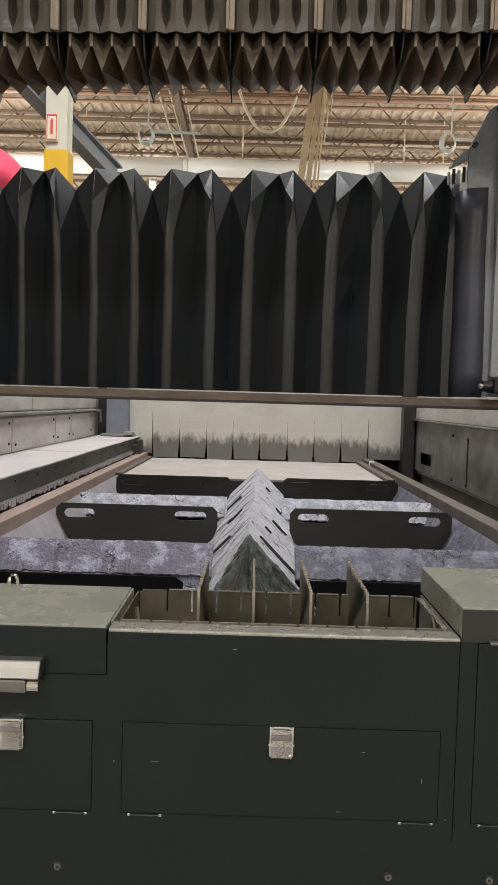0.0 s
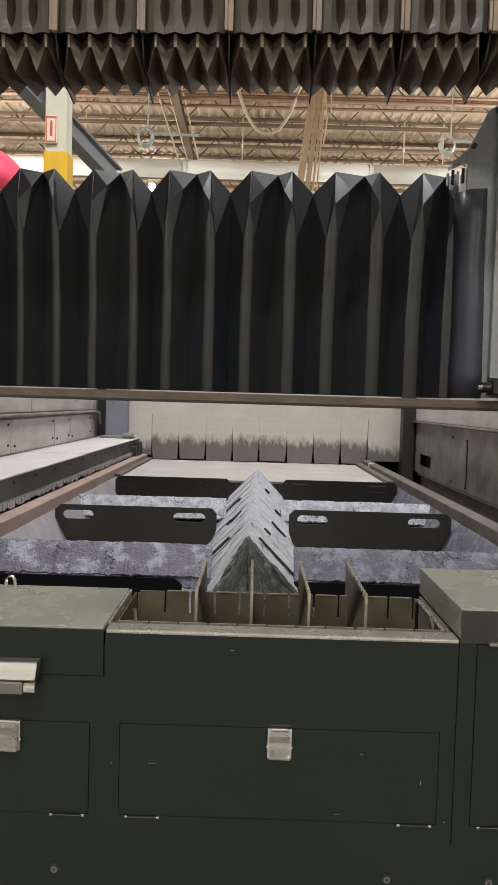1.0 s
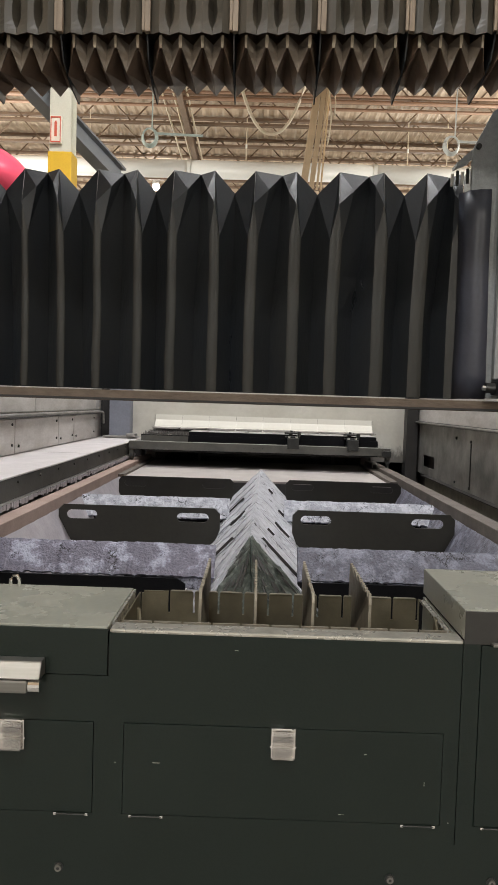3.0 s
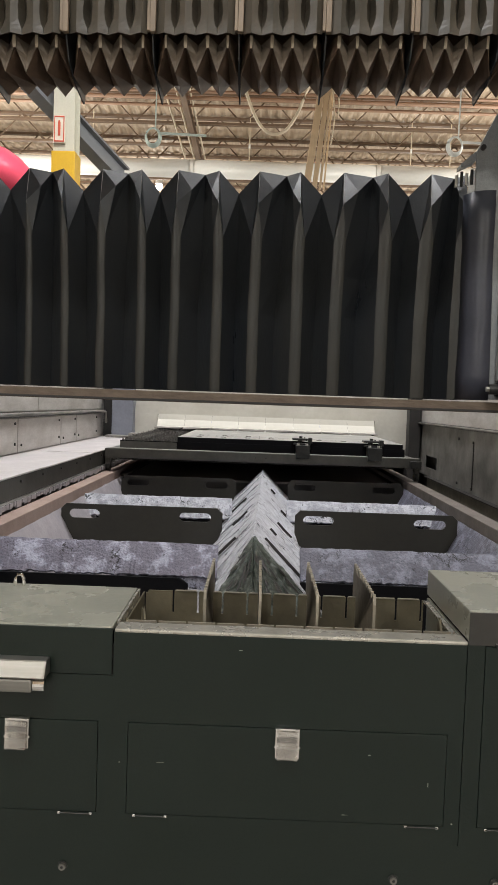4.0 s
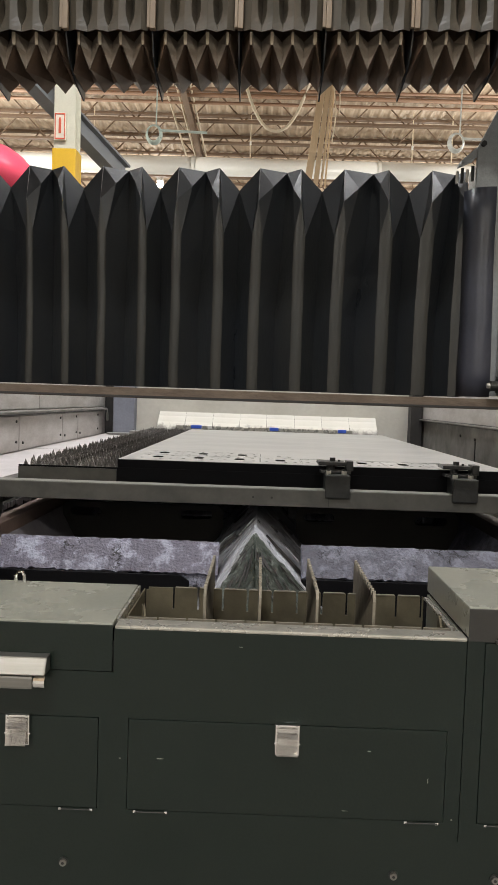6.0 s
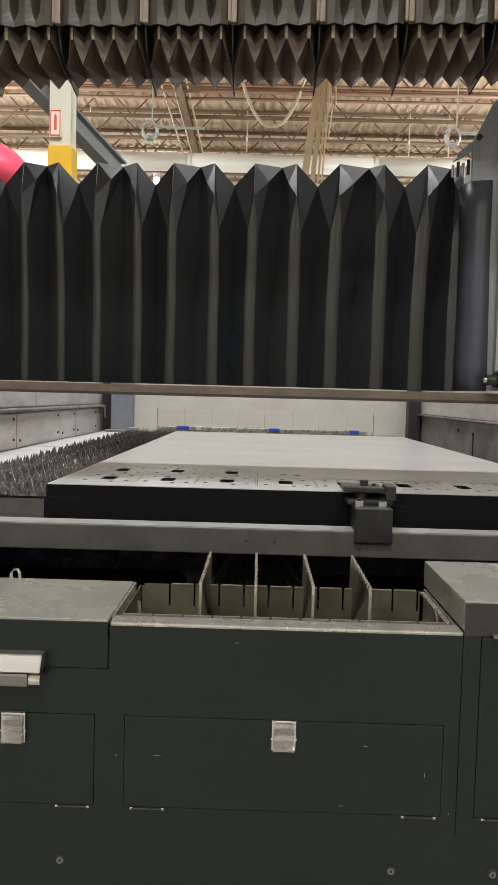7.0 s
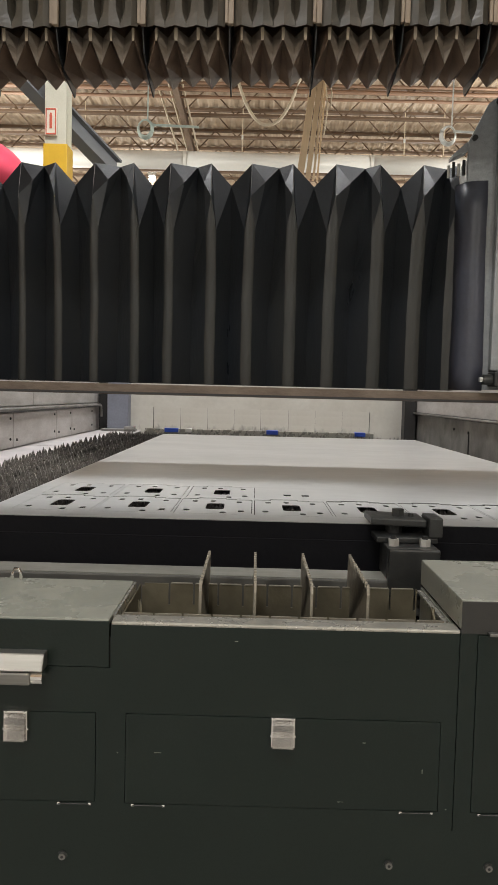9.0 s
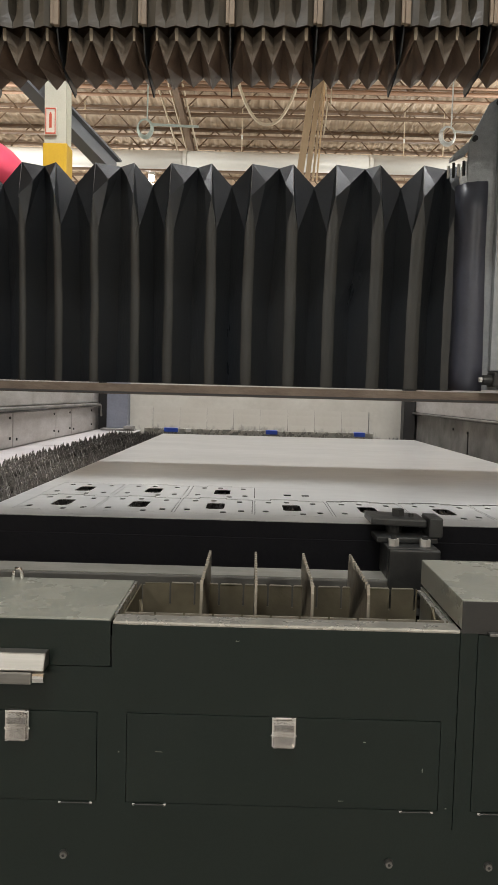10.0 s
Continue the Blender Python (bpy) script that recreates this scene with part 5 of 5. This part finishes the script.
# ---------------------------------------------------------------- shuttle pallet and sheet (y from the sheet's near edge)
def build_pallet():
    p = thing("shuttle_pallet", "steel shuttle pallet with spiked support slats", "pallet")
    bm = box(-1.02, 1.07, -0.118, -0.043, 0.803, 0.867, 0.003)
    bmr = part("front_beam", bm, M_BEAM, p, "worn dark painted front beam")
    # thin added layer: dust, and the lit top put into its colour
    part("dust_film", box(-1.0, 1.05, -0.114, -0.047, 0.8672, 0.8684), M_FILM, bmr, "pale dust on the beam, lightened as its lit top")
    part("beam_hole", tube([(-0.02, -0.1185, 0.835), (-0.02, -0.117, 0.835)], 0.0042, 10), M_BLACK, bmr)
    part("beam_hole", tube([(0.05, -0.1185, 0.835), (0.05, -0.117, 0.835)], 0.0042, 10), M_BLACK, bmr)
    part("beam_seam", box(0.262, 0.264, -0.1185, -0.117, 0.806, 0.864), M_BLACK, bmr)
    # front plate and skirt blackened: shade under the sheet put into the colour
    part("front_plate", box(-0.94, 0.985, -0.008, -0.003, 0.79, 0.918), M_VOID, p, "front plate under the sheet, blackened to stand for deep shade")
    part("side_front_plate", box(-0.94, -0.556, -0.0105, -0.0085, 0.80, 0.912), M_BEAM, p, "grey painted plate beside the sheet")
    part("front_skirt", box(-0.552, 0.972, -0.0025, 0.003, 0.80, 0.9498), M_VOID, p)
    for x0, x1 in ((-1.0, -0.95), (0.99, 1.04)):
        part("side_rail", box(x0, x1, -0.043, 3.44, 0.79, 0.865, 0.003), M_BEAM, p)
    part("rear_beam", box(-1.0, 1.04, 3.40, 3.46, 0.80, 0.90, 0.003), M_BEAM, p)
    part("rear_lip", box(-0.72, 0.78, 3.41, 3.425, 0.90, 0.968, 0.002), M_EDGE, p)
    for x, w, m in ((-0.545, 0.09, M_TAPE), (0.115, 0.075, M_TAPE), (0.69, 0.07, M_TAPE), (-0.43, 0.035, M_TAPE_W)):
        part("tape_patch", box(x - w / 2, x + w / 2, 3.402, 3.43, 0.945, 0.972, 0.002), m, p, "strip of tape")
    for x0, x1 in ((-1.02, -0.985), (1.035, 1.07)):
        for y in (-0.10, 1.7, 3.36):
            part("leg", box(x0, x1, y, y + 0.05, 0.745, 0.802, 0.003), M_BEAM, p)
            wh = part("wheel", tube([(x0 + 0.005, y + 0.025, 0.745), (x1 - 0.005, y + 0.025, 0.745)], 0.032, 16), M_CLAMP, p)
    part("end_block", box(1.0, 1.07, -0.16, -0.12, 0.80, 0.85, 0.004), M_CLAMP, p)
    # tray in void black so the cut holes look down into darkness
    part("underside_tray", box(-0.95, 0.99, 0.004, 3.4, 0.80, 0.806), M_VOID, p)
    for y in (0.4, 1.2, 2.0, 2.8):
        part("cross_member", box(-0.95, 0.99, y, y + 0.05, 0.75, 0.80), M_BEAM, p)
    # two sheet clamps
    for x in (0.293, 0.768):
        cl = part("clamp", box(x - 0.046, x + 0.046, -0.112, -0.03, 0.8686, 0.928, 0.003), M_CLAMP, p, "dark steel sheet clamp with two hex bolts")
        part("clamp_drop", box(x - 0.046, x + 0.046, -0.134, -0.1185, 0.842, 0.928, 0.003), M_CLAMP, cl)
        part("clamp_foot", box(x - 0.06, x + 0.055, -0.075, -0.004, 0.9285, 0.940, 0.003), M_CLAMP, cl)
        part("clamp_column", box(x + 0.036, x + 0.062, -0.08, -0.015, 0.9405, 0.978, 0.003), M_CLAMP, cl)
        bm = bmesh.new()
        add_box(bm, x - 0.068, x + 0.034, -0.07, 0.02, 0.958, 0.972, 0.003)
        for v in bm.verts:
            if v.co.x < x - 0.03:
                v.co.y += 0.018
        part("clamp_jaw", bm, M_CLAMP, cl)
        part("jaw_boss", tube([(x - 0.018, -0.02, 0.940), (x - 0.018, -0.02, 0.958)], 0.016, 14), M_CLAMP, cl)
        part("jaw_nut", tube([(x - 0.012, -0.022, 0.972), (x - 0.012, -0.022, 0.986)], 0.012, 6), M_CLAMP, cl)
        part("jaw_screw", tube([(x + 0.012, -0.03, 0.972), (x + 0.012, -0.03, 0.979)], 0.005, 8), M_CLAMP, cl)
        for dx in (-0.032, 0.026):
            part("hex_bolt", tube([(x + dx, -0.094, 0.928), (x + dx, -0.094, 0.941)], 0.0105, 6), M_BOLT, cl)
            part("stud", tube([(x + dx, -0.094, 0.941), (x + dx, -0.094, 0.947)], 0.006, 8), M_CLAMP, cl)
    # spiked slats, three worn kinds that share meshes
    meshes = []
    for kind in range(4):
        rnd = random.Random(20 + kind)
        bm = bmesh.new()
        pts = [(-0.945, 0.81), (0.985, 0.81)]
        top, x = [], -0.945
        while x < 0.984:
            tip = 0.9475 - (rnd.random() ** 3) * 0.016 + (0.006 if x < -0.6 and rnd.random() < 0.4 else 0)
            top.append((x, 0.903 + rnd.uniform(-0.004, 0.004)))
            top.append((x + 0.0125 + rnd.uniform(-0.003, 0.003), min(tip, 0.9475) if x > -0.58 else tip))
            x += 0.0268
        top.append((0.985, 0.915))
        base_lo = [[], []]
        for k, y in enumerate((-0.0018, 0.0018)):
            for a, z in top:
                lean = rnd.uniform(-0.004, 0.004) if (z > 0.93 and k == 0) else 0
                base_lo[k].append((bm.verts.new((a, y + lean, 0.81)), bm.verts.new((a, y + lean, z))))
        for k in (0, 1):
            for i in range(len(top) - 1):
                bm.faces.new((base_lo[k][i][0], base_lo[k][i + 1][0], base_lo[k][i + 1][1], base_lo[k][i][1]))
        for i in range(len(top) - 1):
            bm.faces.new((base_lo[0][i][1], base_lo[0][i + 1][1], base_lo[1][i + 1][1], base_lo[1][i][1]))
        me = bpy.data.meshes.new("slat")
        bmesh.ops.recalc_face_normals(bm, faces=bm.faces)
        bm.to_mesh(me)
        bm.free()
        me.materials.append(M_SLAT)
        meshes.append(me)
    rnd = random.Random(9)
    n = 44
    for k in range(n):
        ob = new("slat", meshes[rnd.randrange(4)])
        ob.parent = p
        ob.location = (rnd.uniform(-0.004, 0.004), 0.045 + 3.335 * k / (n - 1), 0)
        ob.rotation_euler = (rnd.uniform(-0.03, 0.03), 0, 0)
    return p


def build_sheet():
    """The sheet with its nest of cut brackets: kerfs and holes go right through."""
    holes = []
    kerf = 0.0014

    def part_outline(cx, cy, two_sided, stepped=True):
        w, h = 0.0805, 0.106
        x0, x1, y0, y1 = cx - w, cx + w, cy - h, cy + h
        holes.append((x0 - kerf, x0, y0, y1))
        holes.append((x1, x1 + kerf, y0 + 0.01, y1))
        holes.append((x0 + 0.02, x1 - 0.03, y0 - kerf, y0))
        # stepped far side
        for a, b, dy in ((0.0, 0.035, 0.0), (0.035, 0.06, 0.012), (0.06, 0.10, 0.012), (0.10, 0.125, 0.0), (0.125, 0.161, -0.006)):
            holes.append((x0 + a, x0 + b + kerf, y1 + dy, y1 + dy + ((0.009 if cx < 0.2 else 0.016) if stepped else 0.004)))
        for a, d0, d1 in ((0.035, 0.0, 0.012), (0.10, 0.0, 0.012), (0.125, -0.006, 0.0)):
            holes.append((x0 + a, x0 + a + 0.002, y1 + d0, y1 + d1))
        holes.extend(rounded(cx - 0.020, cx + 0.020, cy - 0.045, cy + 0.045, 0.010, 4))
        for dx, dy in ((-0.058, -0.06), (0.058, -0.064), (-0.05, 0.072), (0.052, 0.068), (-0.008, 0.078), (0.02, -0.085)):
            holes.extend(rounded(cx + dx - 0.0065, cx + dx + 0.0065, cy + dy - 0.012, cy + dy + 0.012, 0.004, 2))

    for k in range(8):
        part_outline(-0.42 + 0.1685 * k, 0.178, True)
    for k in range(3):
        part_outline(-0.424 + 0.173 * k, 0.414, False, False)
    for x in (0.085, 0.13):
        holes.append((x - 0.009, x + 0.009, 0.37, 0.40))
    bm = cut_plate(-0.551, 0.973, 0.0, 3.048, holes, 0.0015, lambda u, v, w: (u, v, 0.9502 + w))
    s = link("steel_sheet", bm, M_SHEET)
    return tagged(s, "bare steel sheet with a row of laser-cut brackets", "steel sheet")


# ---------------------------------------------------------------- all that moves
def motions():
    track = [(0.0, 9.20), (1.0, 8.16), (2.0, 7.12), (2.5, 6.58), (2.7, 6.36), (3.4, 5.65), (4.0, 5.03), (4.5, 4.48), (5.0, 3.93), (5.5, 3.43), (5.7, 3.22),
             (6.3, 2.57), (6.8, 2.11), (7.0, 1.955), (7.2, 1.80), (7.5, 1.585), (7.8, 1.472), (8.0, 1.453), (8.3, 1.451), (10.0, 1.451)]
    for ob in (PALLET, SHEET):
        walk(ob, [(t, pose(0, y, 0)) for t, y in track])
    for k, (flap, mid, low) in enumerate(FLAPS):
        e = 2.0 + 2.0 * math.sin(k * 2.3)
        m = flap.location.copy()
        # t, lean of the upper, middle and lower piece from the vertical
        rows = [(0.0, 0, 0, 0), (2.1, 0, 0, 0), (2.2, -3, -6, -8), (2.3, -14, -17, -20), (2.4, -32, -42, -62), (2.5, -54, -70, -62 + e), (2.6, -34, -60, -76), (2.7, -20, -52, -86), (3.2, -14, -48, -88), (5.6, -14, -48, -88),
                (5.9, -38, -66, -76), (6.02, -34, -50, -56), (6.2, -5, -8, -10), (6.35, 6, 9, 12), (6.6, -3, -4, -5), (6.8, 0, 0, 0), (10.0, 0, 0, 0)]
        walk(flap, [(t, pose(*m, a)) for t, a, b, c in rows])
        walk(mid, [(t, pose(0, 0, -FLAP_UP, b - a)) for t, a, b, c in rows])
        walk(low, [(t, pose(0, -FLAP_MID * math.sin(radians(a - b)), -FLAP_UP - FLAP_MID * math.cos(radians(b - a)), c - a)) for t, a, b, c in rows])


build_hall()
build_roof()
build_hall_things()
build_front()
build_slat_box()
build_bed()
FLAPS = build_curtain()
build_bellows()
build_upper_bellows()
PALLET = build_pallet()
SHEET = build_sheet()
motions()
